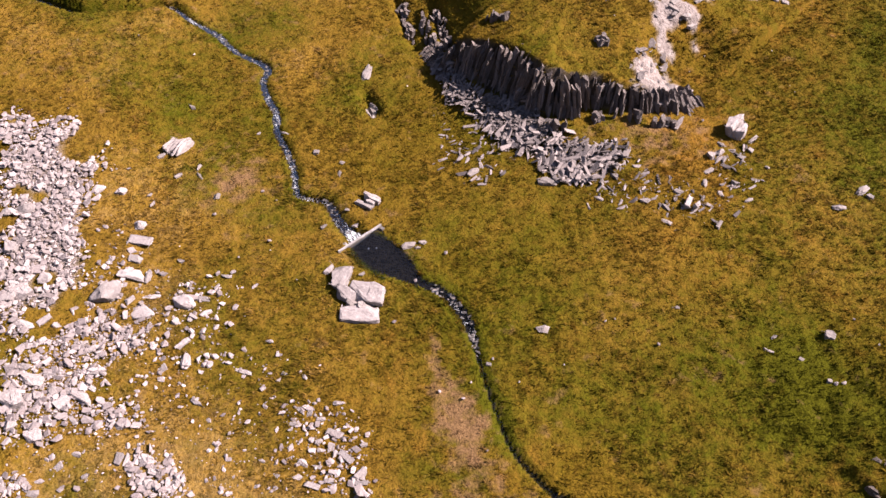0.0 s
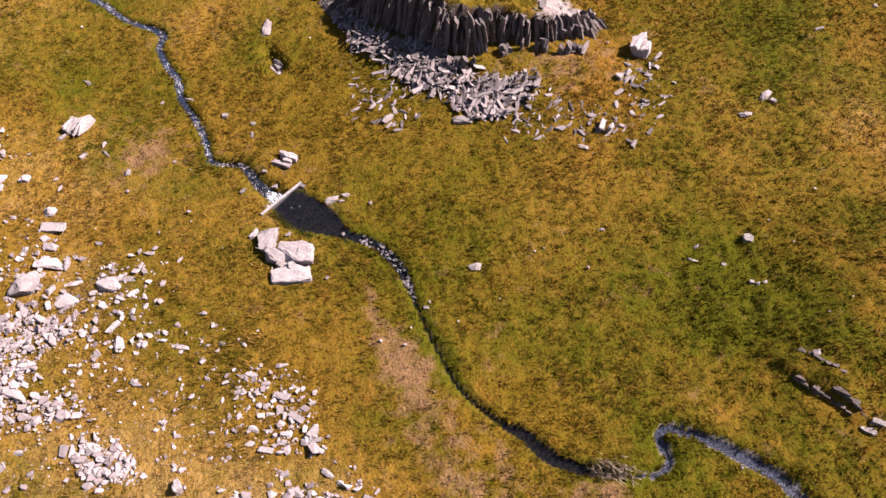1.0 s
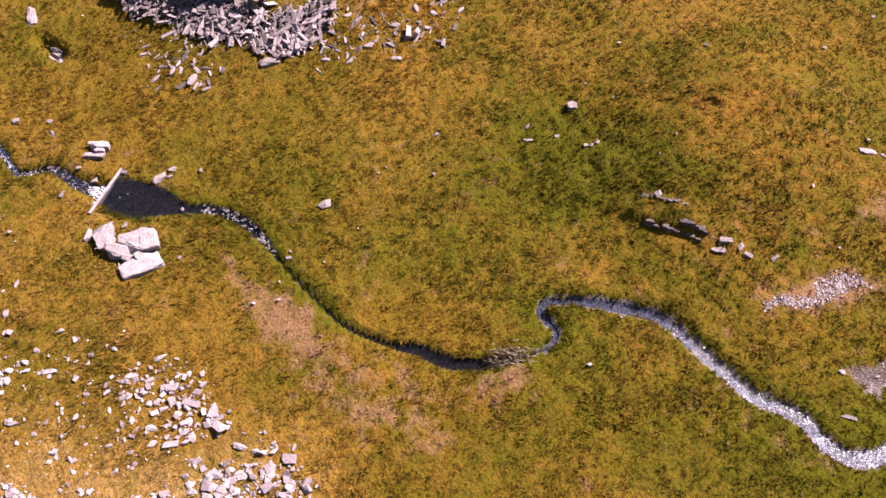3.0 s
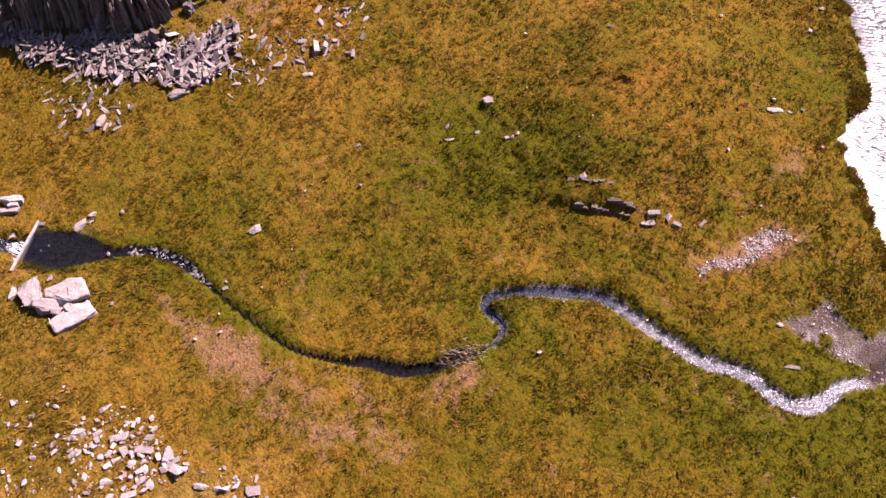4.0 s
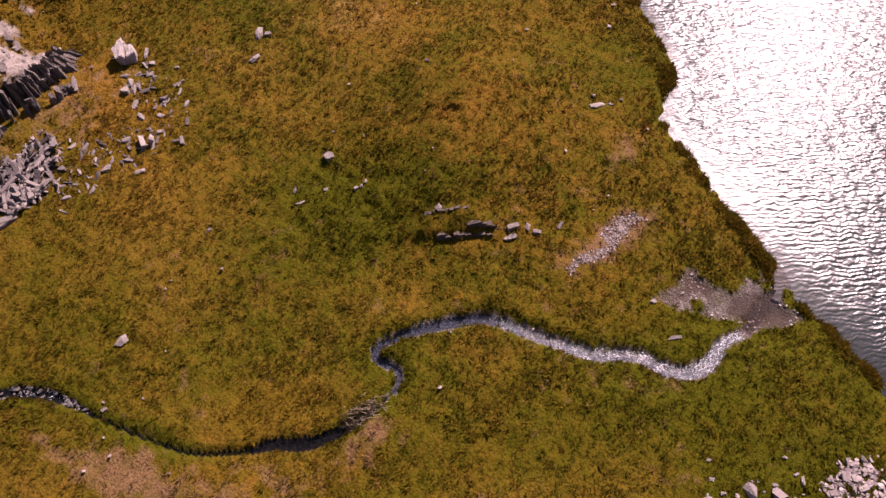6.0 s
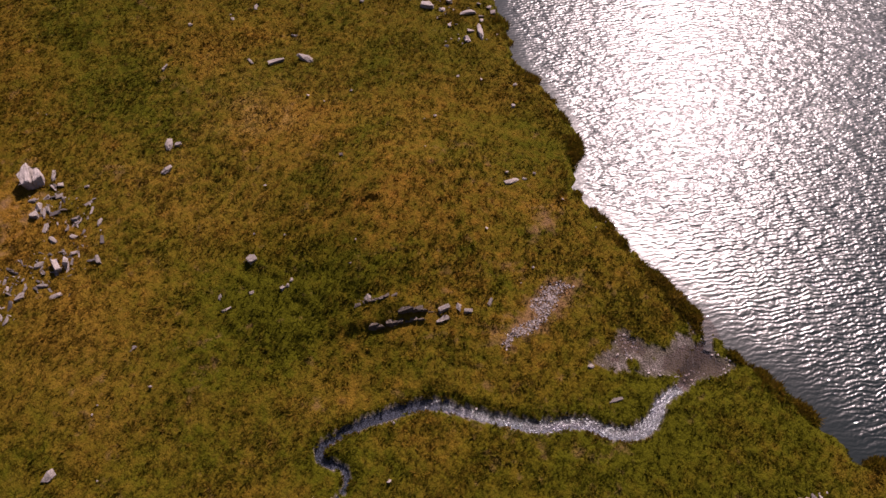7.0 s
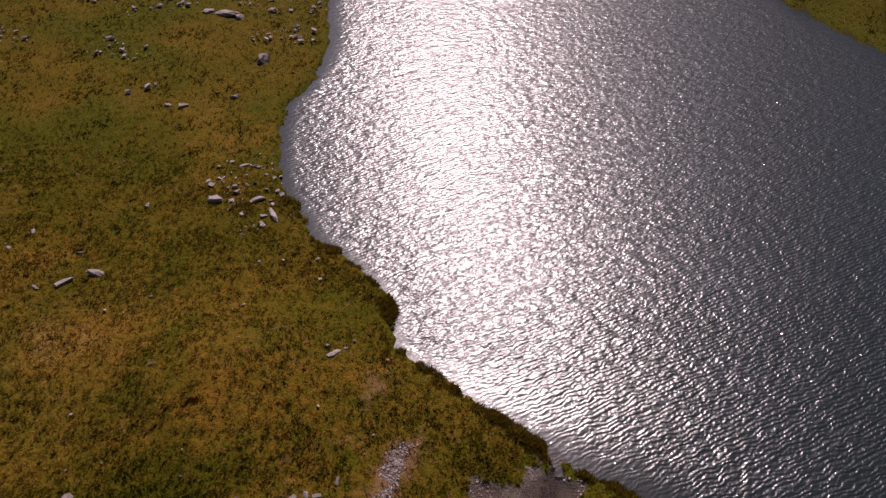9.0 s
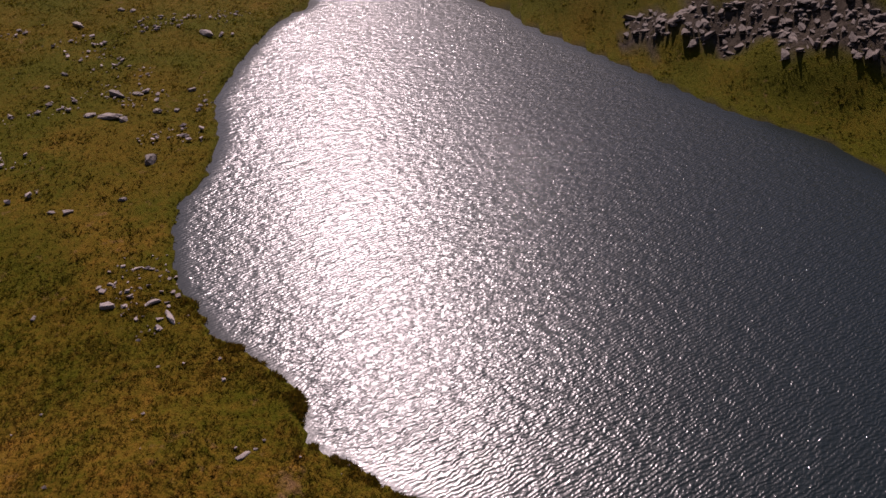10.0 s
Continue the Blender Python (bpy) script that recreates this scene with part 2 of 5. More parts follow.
BOULDERS_SOUTHWEST = (
    (-13.2, 22.2, 1.14, 0.31, -17), (-19.8, 18.2, 0.72, 0.32, 41), (-19, 19, 0.51, 0.3, 2), (-17.2, 20.8, 0.64, 0.44, 13),
    (-16.4, 20.8, 0.49, 0.32, 0), (-16.8, 18.8, 0.66, 0.34, 85), (-16.4, 18.8, 0.7, 0.28, 94), (-15.2, 18.7, 1.08, 0.58, -29),
    (-14.7, 18, 0.97, 0.36, -20), (-14.9, 17.3, 0.7, 0.48, 0), (-13.5, 17.3, 0.91, 0.37, 47), (-20.5, 17.5, 0.54, 0.24, 3),
    (-18.3, 17.8, 0.37, 0.24, 26), (-20.6, 16.8, 0.65, 0.37, 3), (-11.1, 24.2, 1.02, 0.25, -17), (-13.2, 31, 0.67, 0.33, -13),
    (-11.3, 30.2, 0.44, 0.2, 57), (-9.9, 26.2, 0.57, 0.24, -17))
STONES_SOUTH = (
    (-9.3, 25.3, 0.35, 0.2, 98), (-9.8, 23, 0.3, 0.2, 34), (-8.7, 24, 0.41, 0.17, -17), (-9, 23.6, 0.45, 0.22, -6),
    (-7.6, 23.8, 0.6, 0.17, -50), (-5.5, 22, 0.75, 0.27, -6), (-7.6, 21.6, 0.78, 0.24, -49), (-7.1, 21.4, 0.48, 0.27, 11),
    (-6.4, 21.1, 0.49, 0.24, 0), (-7.8, 20.8, 0.62, 0.26, -1), (-8, 20.5, 0.36, 0.22, 23), (-6.8, 20.6, 0.42, 0.17, 17),
    (-5.6, 20.2, 0.94, 0.45, -16), (-6.4, 19.8, 0.41, 0.26, 22), (-5.7, 19.3, 0.7, 0.33, 86), (-6.2, 19.3, 0.42, 0.2, -1),
    (-4.9, 18.8, 0.96, 0.46, -40), (-7.1, 18.6, 0.56, 0.33, -21), (-6.3, 18.4, 0.67, 0.24, -15))
STONES_SOUTH_EDGE = (
    (-7.8, 18.9, 0.36, 0.19, -2), (-7.3, 17.8, 0.53, 0.29, 0), (-8.5, 17.9, 0.56, 0.18, -21), (-6.5, 17.3, 0.78, 0.28, -16),
    (-5.5, 17.6, 0.93, 0.34, -1), (-4, 19.5, 0.42, 0.26, 0), (-4, 17.9, 0.65, 0.47, 65), (-4, 17.4, 0.75, 0.23, 0),
    (-9.3, 17.3, 0.4, 0.17, 10), (-9.3, 18.7, 0.39, 0.14, -29))
BLOCKS_SOUTH = (
    (-11.1, 15.9, 0.96, 0.77, 16), (-15.2, 18.4, 1.23, 0.44, -41), (-15, 17.4, 0.68, 0.59, 30), (-13.5, 17.3, 0.87, 0.33, 54),
    (-6.3, 14.5, 0.59, 0.37, -51), (-5.5, 13.7, 1.1, 0.53, -46), (-6.8, 13.7, 0.61, 0.42, -22), (-7.8, 14.8, 1.04, 0.4, -13),
    (-8.4, 14.6, 0.56, 0.42, 44), (-4.3, 12.7, 0.77, 0.55, -23), (-2.2, 12.2, 1.06, 0.34, -28), (-2.5, 12.9, 0.66, 0.25, -23),
    (-2.8, 13.3, 0.8, 0.3, 83), (-5, 14.8, 0.87, 0.39, -33), (-3.4, 15.5, 0.89, 0.3, -43), (-2.8, 14.9, 0.39, 0.27, -24),
    (-3.5, 14.4, 0.65, 0.23, -2), (-4.1, 14.1, 0.83, 0.22, -18), (-4.3, 13.6, 0.53, 0.32, 9))
STONES_BY_WEIR = (
    (-2, 33.4, 0.95, 0.51, 19), (-1.1, 33.6, 0.54, 0.31, -27), (-1.4, 33.2, 0.43, 0.29, -1), (0.7, 29.4, 0.58, 0.33, -23),
    (2.8, 24.5, 0.31, 0.23, -2), (-5.5, 35.3, 0.46, 0.3, -9), (-6.1, 36.5, 0.32, 0.26, -13), (-7, 36.8, 0.27, 0.23, -4),
    (-4.8, 31.1, 0.43, 0.21, 37), (-7.5, 35, 0.47, 0.18, 46), (6, 26.8, 0.79, 0.47, -7), (-0.3, 29.9, 0.42, 0.2, 15),
    (-5.7, 50.9, 1.71, 0.72, 81), (-5, 46.7, 0.49, 1.25, 5), (-6.8, 41, 0.39, 0.31, 0), (-6.9, 39.8, 0.63, 0.23, 80),
    (-8.7, 42.1, 0.4, 0.4, -1), (-11.2, 44.2, 0.69, 0.22, -23))
STONES_NORTHWEST = (
    (-19.6, 41.6, 0.83, 0.4, 29), (-18, 39.8, 1.27, 0.29, 47), (-16.5, 39.8, 0.86, 0.21, -53), (-16.7, 40.7, 0.55, 0.25, 93),
    (-15, 37.8, 0.5, 0.49, -1), (-19.5, 37.9, 0.36, 0.24, 5), (-19.1, 37.1, 0.64, 0.28, 79), (-18.5, 47.3, 0.71, 0.28, -52),
    (-21.4, 40.2, 0.36, 0.21, 9), (-16.3, 32.3, 0.45, 0.24, -13), (-17.3, 31.3, 0.35, 0.21, 55), (-15.2, 30.1, 0.35, 0.27, -2),
    (-13.1, 44.2, 0.33, 0.24, -2), (-26.6, 43, 0.51, 0.42, 21))
BOULDERS_EAST = (
    (19.7, 42.3, 0.57, 0.43, -46), (21.9, 42.6, 1.23, 0.31, 39), (18.7, 41, 0.54, 0.52, -1), (19.4, 41.4, 0.65, 0.5, 51),
    (20.8, 40.9, 0.62, 0.39, -2), (19.5, 40.6, 0.89, 0.3, 58), (18.3, 39.6, 0.69, 0.3, 24), (17.7, 38.3, 0.99, 0.34, 72),
    (15.9, 37.7, 0.66, 0.38, -16), (19.8, 38.4, 0.52, 0.49, -1), (18.6, 37.4, 0.56, 0.37, -57), (13.5, 36.9, 0.74, 0.36, -30),
    (14.8, 36.3, 0.69, 0.26, -49), (14.6, 35, 0.72, 0.31, -35), (17.9, 34.7, 0.69, 0.28, 57), (20.2, 36.8, 0.81, 0.29, 18),
    (21.6, 41.6, 0.46, 0.45, -2))
STONES_EAST = (
    (28, 37.6, 1.12, 0.5, 32), (28.4, 37, 0.35, 0.28, -47), (26, 36.1, 0.92, 0.41, -9), (22.2, 25.9, 1.23, 0.55, -18),
    (19.2, 26, 0.45, 0.18, 29), (18.6, 25, 0.59, 0.19, -28), (20.2, 24.3, 0.37, 0.26, -3), (21.3, 22.9, 0.26, 0.25, -4),
    (21.6, 22.7, 0.23, 0.2, -5), (22, 22.7, 0.28, 0.2, -6), (14, 28.2, 0.42, 0.15, 11), (7.3, 38.8, 1.44, 0.67, -8),
    (11.8, 39.2, 0.53, 0.42, -15), (12.3, 38.1, 0.85, 0.29, 68), (10.5, 37.2, 0.68, 0.35, -29), (2.3, 39.8, 0.95, 0.53, 38),
    (22.3, 39.9, 0.3, 0.25, -48))
STONES_HILL = (
    (41.3, 56.8, 0.98, 0.54, -45), (39.1, 44.8, 0.36, 0.34, -66), (41.3, 42.3, 0.31, 0.34, -63), (43.7, 41.8, 0.88, 0.29, 29),
    (42.3, 37, 0.57, 0.26, -80), (38.9, 36.2, 1.38, 0.52, -34), (40.2, 34.7, 1.78, 0.62, -89), (34.1, 43.2, 0.74, 0.19, 13),
    (37.9, 38, 0.72, 0.18, -114), (27.9, 37.6, 1.08, 0.44, 32), (28.3, 37, 0.39, 0.3, -66), (25.9, 36.1, 0.66, 0.42, -22),
    (35.4, 14.6, 1.04, 0.36, -31), (36.1, 14, 0.34, 0.21, -73), (48.6, 34.7, 0.42, 0.5, -68), (26.2, 11.5, 0.52, 0.21, 8),
    (23.7, 13.4, 0.46, 0.22, -52), (23.8, 2.7, 0.77, 0.22, -39), (25.2, 4.7, 0.39, 0.25, -44))
STONES_SHORE = (
    (50.2, 29.4, 1.06, 0.6, -77), (52.3, 31, 0.44, 0.57, -70), (55.4, 29, 1.07, 0.41, -67), (49.1, 24, 2.05, 0.46, 34),
    (50.8, 26, 1.21, 0.48, -50), (52.2, 28.6, 0.46, 0.38, -68), (53, 30.3, 0.51, 0.28, -99), (42.4, 17.9, 0.32, 0.35, -64),
    (44.6, 18.8, 0.3, 0.36, -66), (43.4, 22.9, 0.26, 0.32, -67), (55.3, 27.7, 0.48, 0.34, -66), (54.1, 25.8, 0.39, 0.31, -89),
    (52.7, 27.7, 0.53, 0.25, -111), (50.2, 28.1, 0.37, 0.31, -68), (55.6, 30.3, 0.45, 0.34, -50))
STONES_FAR = (
    (83.9, 42.8, 2.84, 1.1, -91), (83.9, 45.1, 1.38, 0.84, -31), (83.4, 40.9, 1.2, 0.71, -67), (74.5, 34.6, 1.39, 1.38, -86),
    (86, 38.1, 1.05, 0.8, -91), (86.8, 36.2, 0.5, 0.74, -82), (112.2, 40.5, 2.67, 1.13, -123), (94.8, 52.9, 1.38, 0.57, -118),
    (89.7, 44.2, 2.3, 0.81, -111), (90.5, 42.1, 1.34, 0.68, -102), (111.5, 58.4, 2.36, 0.95, -131), (119.8, 53.9, 0.8, 1.03, -76),
    (119.9, 55.6, 0.96, 0.86, -105), (90.2, 52.9, 0.64, 0.66, -79), (93, 36.4, 1.08, 0.67, -56), (82, 53.2, 0.71, 0.69, -80),
    (63.6, 38.5, 0.97, 0.64, -50), (63.3, 40, 0.67, 0.49, -62), (66.3, 34.6, 0.96, 0.49, -87))
STONES_SOUTHEAST = (
    (18.7, -4.2, 0.73, 0.6, -103), (19.6, -5, 0.29, 0.22, -72), (20.6, -6, 0.45, 0.21, 27), (18.1, -2.4, 0.3, 0.18, -73),
    (18.9, -1.9, 0.22, 0.15, -51), (21.2, -4.8, 0.28, 0.11, -49), (17.8, -3.2, 0.26, 0.16, -50), (17, -2.6, 0.86, 0.45, -72),
    (22.8, -7.6, 0.49, 0.3, -51), (20.7, -5.6, 0.21, 0.15, -49), (21, -6.7, 0.24, 0.13, -48))

# stretches of loose stone
CRESTS = ("crest a", "crest b", "crest c", "crest d", "crest e")
ZONES = {}
ZONES["scree west"] = ((-31.2, 44.1), (-29.7, 44.2), (-28.5, 43.0), (-27.8, 44.4), (-26.0, 44.3), (-24.2, 42.0), (-22.7, 40.5), (-23.9, 39.3), (-23.5, 37.2), (-22.5, 34.8), (-21.6, 32.1), (-21.4, 29.4), (-22.3, 26.9), (-24.1, 27.5), (-25.2, 25.9))
ZONES["scree lower"] = ((-24.9, 24.9), (-23.3, 26.0), (-21.5, 27.4), (-18.9, 27.2), (-17.0, 26.0), (-18.6, 24.8), (-18.1, 22.6), (-16.6, 20.8), (-18.1, 20.2), (-19.8, 21.2), (-20.4, 20.1), (-22.9, 19.1))
ZONES["scatter west"] = ((-21.2, 35.0), (-18.2, 31.5), (-13.2, 30.6), (-12.2, 24.8), (-15.1, 23.4), (-18.6, 24.8), (-21.5, 27.2), (-21.3, 30.3))
ZONES["cluster a"] = ((-16.5, 19.9), (-14.4, 18.6), (-12.8, 16.7), (-15.7, 16.7))
ZONES["cluster b"] = ((-8.7, 22.6), (-6.7, 22.0), (-3.9, 20.5), (-3.4, 17.3), (-6.2, 17.0), (-8.0, 19.2))
ZONES["cluster c"] = ((-22.4, 17.4), (-20.8, 17.5), (-19.9, 16.6), (-22.1, 16.5))
ZONES["cluster d"] = ((-5.6, 16.6), (-4.4, 17.0), (-3.2, 15.8), (-2.2, 14.3), (-0.9, 11.4), (-1.6, 9.6), (-4.2, 11.0), (-6.0, 13.2))
ZONES["cluster e"] = ((-8.8, 15.3), (-7.1, 14.9), (-7.2, 13.7), (-9.0, 14.5))
ZONES["cluster f"] = ((-15.9, 19.9), (-13.5, 17.9), (-13.2, 16.3), (-16.2, 17.5))
ZONES["cluster g"] = ((20.9, -6.9), (22.2, -7.2), (23.6, -8.4), (22.2, -9.6), (20.3, -7.9))
ZONES["bank south"] = ((10.5, 4.0), (14.0, 0.9), (17.2, -2.4), (20.5, -6.4), (19.0, -8.0), (14.5, -3.0), (9.0, 2.5))
ZONES["scatter south"] = ((-18.6, 24.8), (-15.1, 23.4), (-11.7, 25.6), (-7.0, 24.8), (-7.3, 16.6), (-22.1, 16.5), (-23.0, 19.3), (-18.1, 20.2))
ZONES["shore stones"] = ((53.4, 32.4), (56.8, 30.9), (57.9, 27.0), (49.0, 22.4), (46.1, 25.4))
ZONES["talus shade"] = ((-0.6, 51.7), (1.1, 50.2), (3.0, 47.6), (5.0, 46.4), (6.7, 44.7), (7.2, 43.3), (4.9, 43.3), (2.9, 44.7), (0.5, 47.5))
ZONES["talus lit"] = ((2.9, 44.7), (7.2, 43.3), (9.2, 42.7), (12.3, 42.1), (12.7, 40.5), (10.8, 38.8), (7.7, 38.7), (6.3, 40.9), (4.4, 42.5))
ZONES["talus west"] = ((0.1, 44.9), (4.1, 43.9), (5.9, 40.6), (2.0, 39.4), (0.1, 41.9))
ZONES["talus east"] = ((12.6, 41.6), (14.8, 40.0), (17.2, 38.8), (20.2, 42.1), (21.0, 38.8), (16.9, 35.5), (12.6, 36.1), (10.2, 37.6))
ZONES["gravel"] = ((24.0, 9.4), (24.9, 9.6), (25.6, 9.1), (26.3, 8.75), (26.9, 8.5), (27.1, 9.3), (27.6, 9.5), (28.7, 9.2), (29.6, 8.6), (29.7, 7.7), (28.9, 8.1), (27.9, 8.15), (26.7, 8.2), (25.7, 8.7), (24.8, 9.3))
ZONES["far crag"] = ((116.8, -15.4), (119.1, -20.8), (104.4, -47.0), (91.7, -43.9), (94.7, -39.6), (96.9, -35.3), (100.0, -30.9), (104.2, -27.0), (110.7, -20.8))
ZONES["crest a"] = ((16.0, 55.0), (18.8, 55.6), (20.1, 53.9), (19.6, 52.0), (18.7, 53.3), (18.0, 53.0), (17.0, 49.5), (15.8, 48.8), (16.2, 53.1))
ZONES["crest b"] = ((19.4, 55.7), (21.5, 56.6), (21.6, 55.4), (19.6, 55.0))
ZONES["crest c"] = ((21.7, 57.5), (28.8, 58.7), (29.0, 59.6), (22.3, 59.0))
ZONES["crest d"] = ((13.5, 48.4), (16.0, 51.5), (18.1, 47.7), (15.9, 45.4), (13.7, 45.8))
ZONES["crest e"] = ((12.5, 53.7), (15.9, 57.4), (16.2, 58.8), (12.0, 54.8))


# ---- materials ----
def material(name, rough=0.9):
    m = bpy.data.materials.new(name)
    m.use_nodes = True
    shader = m.node_tree.nodes["Principled BSDF"]
    shader.inputs["Roughness"].default_value = rough
    shader.inputs["Specular IOR Level"].default_value = 0.25
    return m, m.node_tree, shader


def add(tree, kind, **settings):
    node = tree.nodes.new("ShaderNode" + kind)
    for key, value in settings.items():
        if key in node.inputs:
            node.inputs[key].default_value = value
    return node


def noise_of(tree, scale, detail=3.0, stretch=(1, 1, 1), turn=0.0):
    """Noise in metres of the place; its factor."""
    place = add(tree, "NewGeometry")
    mapping = add(tree, "Mapping", Scale=tuple(1 / v for v in stretch), Rotation=(0, 0, radians(turn)))
    mapping.vector_type = "TEXTURE"
    n = add(tree, "TexNoise", Scale=scale, Detail=detail, Roughness=0.6)
    tree.links.new(place.outputs["Position"], mapping.inputs["Vector"])
    tree.links.new(mapping.outputs[0], n.inputs["Vector"])
    return n.outputs["Factor"] if "Factor" in n.outputs else n.outputs["Fac"]


def local_noise(tree, scale, detail=3.0, stretch=(1, 1, 1)):
    coords = add(tree, "TexCoord")
    mapping = add(tree, "Mapping", Scale=stretch)
    n = add(tree, "TexNoise", Scale=scale, Detail=detail, Roughness=0.65)
    tree.links.new(coords.outputs["Object"], mapping.inputs["Vector"])
    tree.links.new(mapping.outputs[0], n.inputs["Vector"])
    return n.outputs["Fac"]


def spread(tree, value, low, high, out_low=0.0, out_high=1.0):
    node = tree.nodes.new("ShaderNodeMapRange")
    for i, v in enumerate((low, high, out_low, out_high)):
        node.inputs[i + 1].default_value = v
    tree.links.new(value, node.inputs[0])
    return node.outputs[0]


def mix(tree, factor, a, b, blend="MIX"):
    node = tree.nodes.new("ShaderNodeMix")
    node.data_type, node.blend_type = "RGBA", blend
    for value, socket in ((factor, node.inputs[0]), (a, node.inputs[6]), (b, node.inputs[7])):
        if isinstance(value, (int, float)):
            socket.default_value = value
        elif isinstance(value, tuple):
            socket.default_value = (*value, 1)
        else:
            tree.links.new(value, socket)
    return node.outputs[2]


def arithmetic(tree, kind, a, b):
    node = tree.nodes.new("ShaderNodeMath")
    node.operation = kind
    for value, socket in ((a, node.inputs[0]), (b, node.inputs[1])):
        if isinstance(value, (int, float)):
            socket.default_value = value
        else:
            tree.links.new(value, socket)
    return node.outputs[0]


def bump(tree, shader, value, distance, strength=1.0):
    node = add(tree, "Bump", Strength=strength, Distance=distance)
    tree.links.new(value, node.inputs["Height"])
    if shader.inputs["Normal"].links:
        tree.links.new(shader.inputs["Normal"].links[0].from_socket, node.inputs["Normal"])
    tree.links.new(node.outputs[0], shader.inputs["Normal"])
    return node


def attribute(tree, name):
    node = tree.nodes.new("ShaderNodeAttribute")
    node.attribute_name = name
    return node.outputs["Fac"]


OLIVE, OCHRE, LUSH = (0.079, 0.0500, 0.0038), (0.142, 0.078, 0.0110), (0.046, 0.0440, 0.0020)
STRAW, RUST, SOIL, PEBBLE = (0.200, 0.132, 0.050), (0.158, 0.073, 0.0105), (0.130, 0.074, 0.032), (0.14, 0.118, 0.112)


def moor_colour(tree, vary=None, tuft=None):
    """Mixed grasses: olive and ochre, straw, rust-brown sedge, lush by the water, bare soil where marked."""
    coarse = noise_of(tree, 0.55, 4.0)
    fine = noise_of(tree, 5.0, 4.0)
    dry = arithmetic(tree, "ADD", attribute(tree, "dry"), spread(tree, coarse, 0.35, 0.65, -0.12, 0.12))
    dry = arithmetic(tree, "ADD", dry, spread(tree, fine, 0.3, 0.7, -0.16, 0.16))
    if tuft is not None:
        dry = arithmetic(tree, "ADD", dry, spread(tree, tuft, 0.0, 1.0, -0.28, 0.28))
    colour = mix(tree, spread(tree, dry, 0.1, 0.9), OLIVE, OCHRE)
    colour = mix(tree, spread(tree, dry, 0.72, 1.35, 0.0, 0.85), colour, STRAW)
    rust = arithmetic(tree, "ADD", attribute(tree, "rust"), spread(tree, noise_of(tree, 0.8, 5.0), 0.32, 0.68, -0.35, 0.35))
    colour = mix(tree, spread(tree, rust, 0.1, 0.9, 0.0, 0.9), colour, RUST)
    lush = arithmetic(tree, "ADD", attribute(tree, "lush"), spread(tree, noise_of(tree, 1.5, 4.0), 0.33, 0.67, -0.2, 0.2))
    if tuft is not None:
        lush = arithmetic(tree, "ADD", lush, spread(tree, tuft, 0.0, 1.0, 0.16, -0.16))
    colour = mix(tree, spread(tree, lush, 0.15, 0.85), colour, LUSH)
    bare = arithmetic(tree, "ADD", attribute(tree, "bare"), spread(tree, noise_of(tree, 1.1, 5.0), 0.3, 0.7, -0.42, 0.42))
    colour = mix(tree, spread(tree, bare, 0.3, 0.8), colour, SOIL)
    if vary is not None:
        colour = mix(tree, 1.0, colour, vary, "MULTIPLY")
    return colour


def grey(tree, value):
    node = tree.nodes.new("ShaderNodeCombineColor")
    for i in range(3):
        tree.links.new(value, node.inputs[i])
    return node.outputs[0]


def moor_material():
    m, tree, shader = material("moor_turf", 0.95)
    shader.inputs["Specular IOR Level"].default_value = 0.03
    tone = grey(tree, spread(tree, noise_of(tree, 9.0, 5.0), 0.25, 0.75, 0.7, 1.2))
    colour = moor_colour(tree, tone)
    stones = spread(tree, noise_of(tree, 14.0, 2.0), 0.38, 0.62, 0.3, 1.7)
    colour = mix(tree, attribute(tree, "stony"), colour, mix(tree, 1.0, PEBBLE, grey(tree, stones), "MULTIPLY"))
    bed = mix(tree, spread(tree, noise_of(tree, 4.0, 4.0), 0.35, 0.65), (0.008, 0.006, 0.005), (0.03, 0.02, 0.013))
    colour = mix(tree, attribute(tree, "bed"), colour, bed)
    crag = mix(tree, spread(tree, noise_of(tree, 1.0, 6.0, (1.6, 1.6, 0.4)), 0.35, 0.65), (0.018, 0.014, 0.010), (0.055, 0.043, 0.032))
    colour = mix(tree, attribute(tree, "crag"), colour, crag)
    bleached = mix(tree, spread(tree, noise_of(tree, 3.0, 6.0), 0.35, 0.65), (0.125, 0.10, 0.088), (0.235, 0.20, 0.175))
    colour = mix(tree, attribute(tree, "rock"), colour, bleached)
    tree.links.new(colour, shader.inputs["Base Color"])
    bump(tree, shader, noise_of(tree, 6.0, 6.0), 0.18)
    return m


def grass_material():
    m, tree, shader = material("moor_grass", 0.9)
    shader.inputs["Specular IOR Level"].default_value = 0.05
    info = add(tree, "NewGeometry")
    blade = spread(tree, info.outputs["Random Per Island"], 0.0, 1.0, 0.75, 1.4)
    vary = grey(tree, arithmetic(tree, "MULTIPLY", blade, attribute(tree, "shade")))
    colour = moor_colour(tree, vary, attribute(tree, "tone"))
    tree.links.new(colour, shader.inputs["Base Color"])
    # thin blades let some light through
    through_blade, blend = add(tree, "BsdfTranslucent"), add(tree, "MixShader")
    blend.inputs[0].default_value = 0.52
    tree.links.new(colour, through_blade.inputs["Color"])
    tree.links.new(shader.outputs[0], blend.inputs[1])
    tree.links.new(through_blade.outputs[0], blend.inputs[2])
    tree.links.new(blend.outputs[0], tree.nodes["Material Output"].inputs["Surface"])
    return m


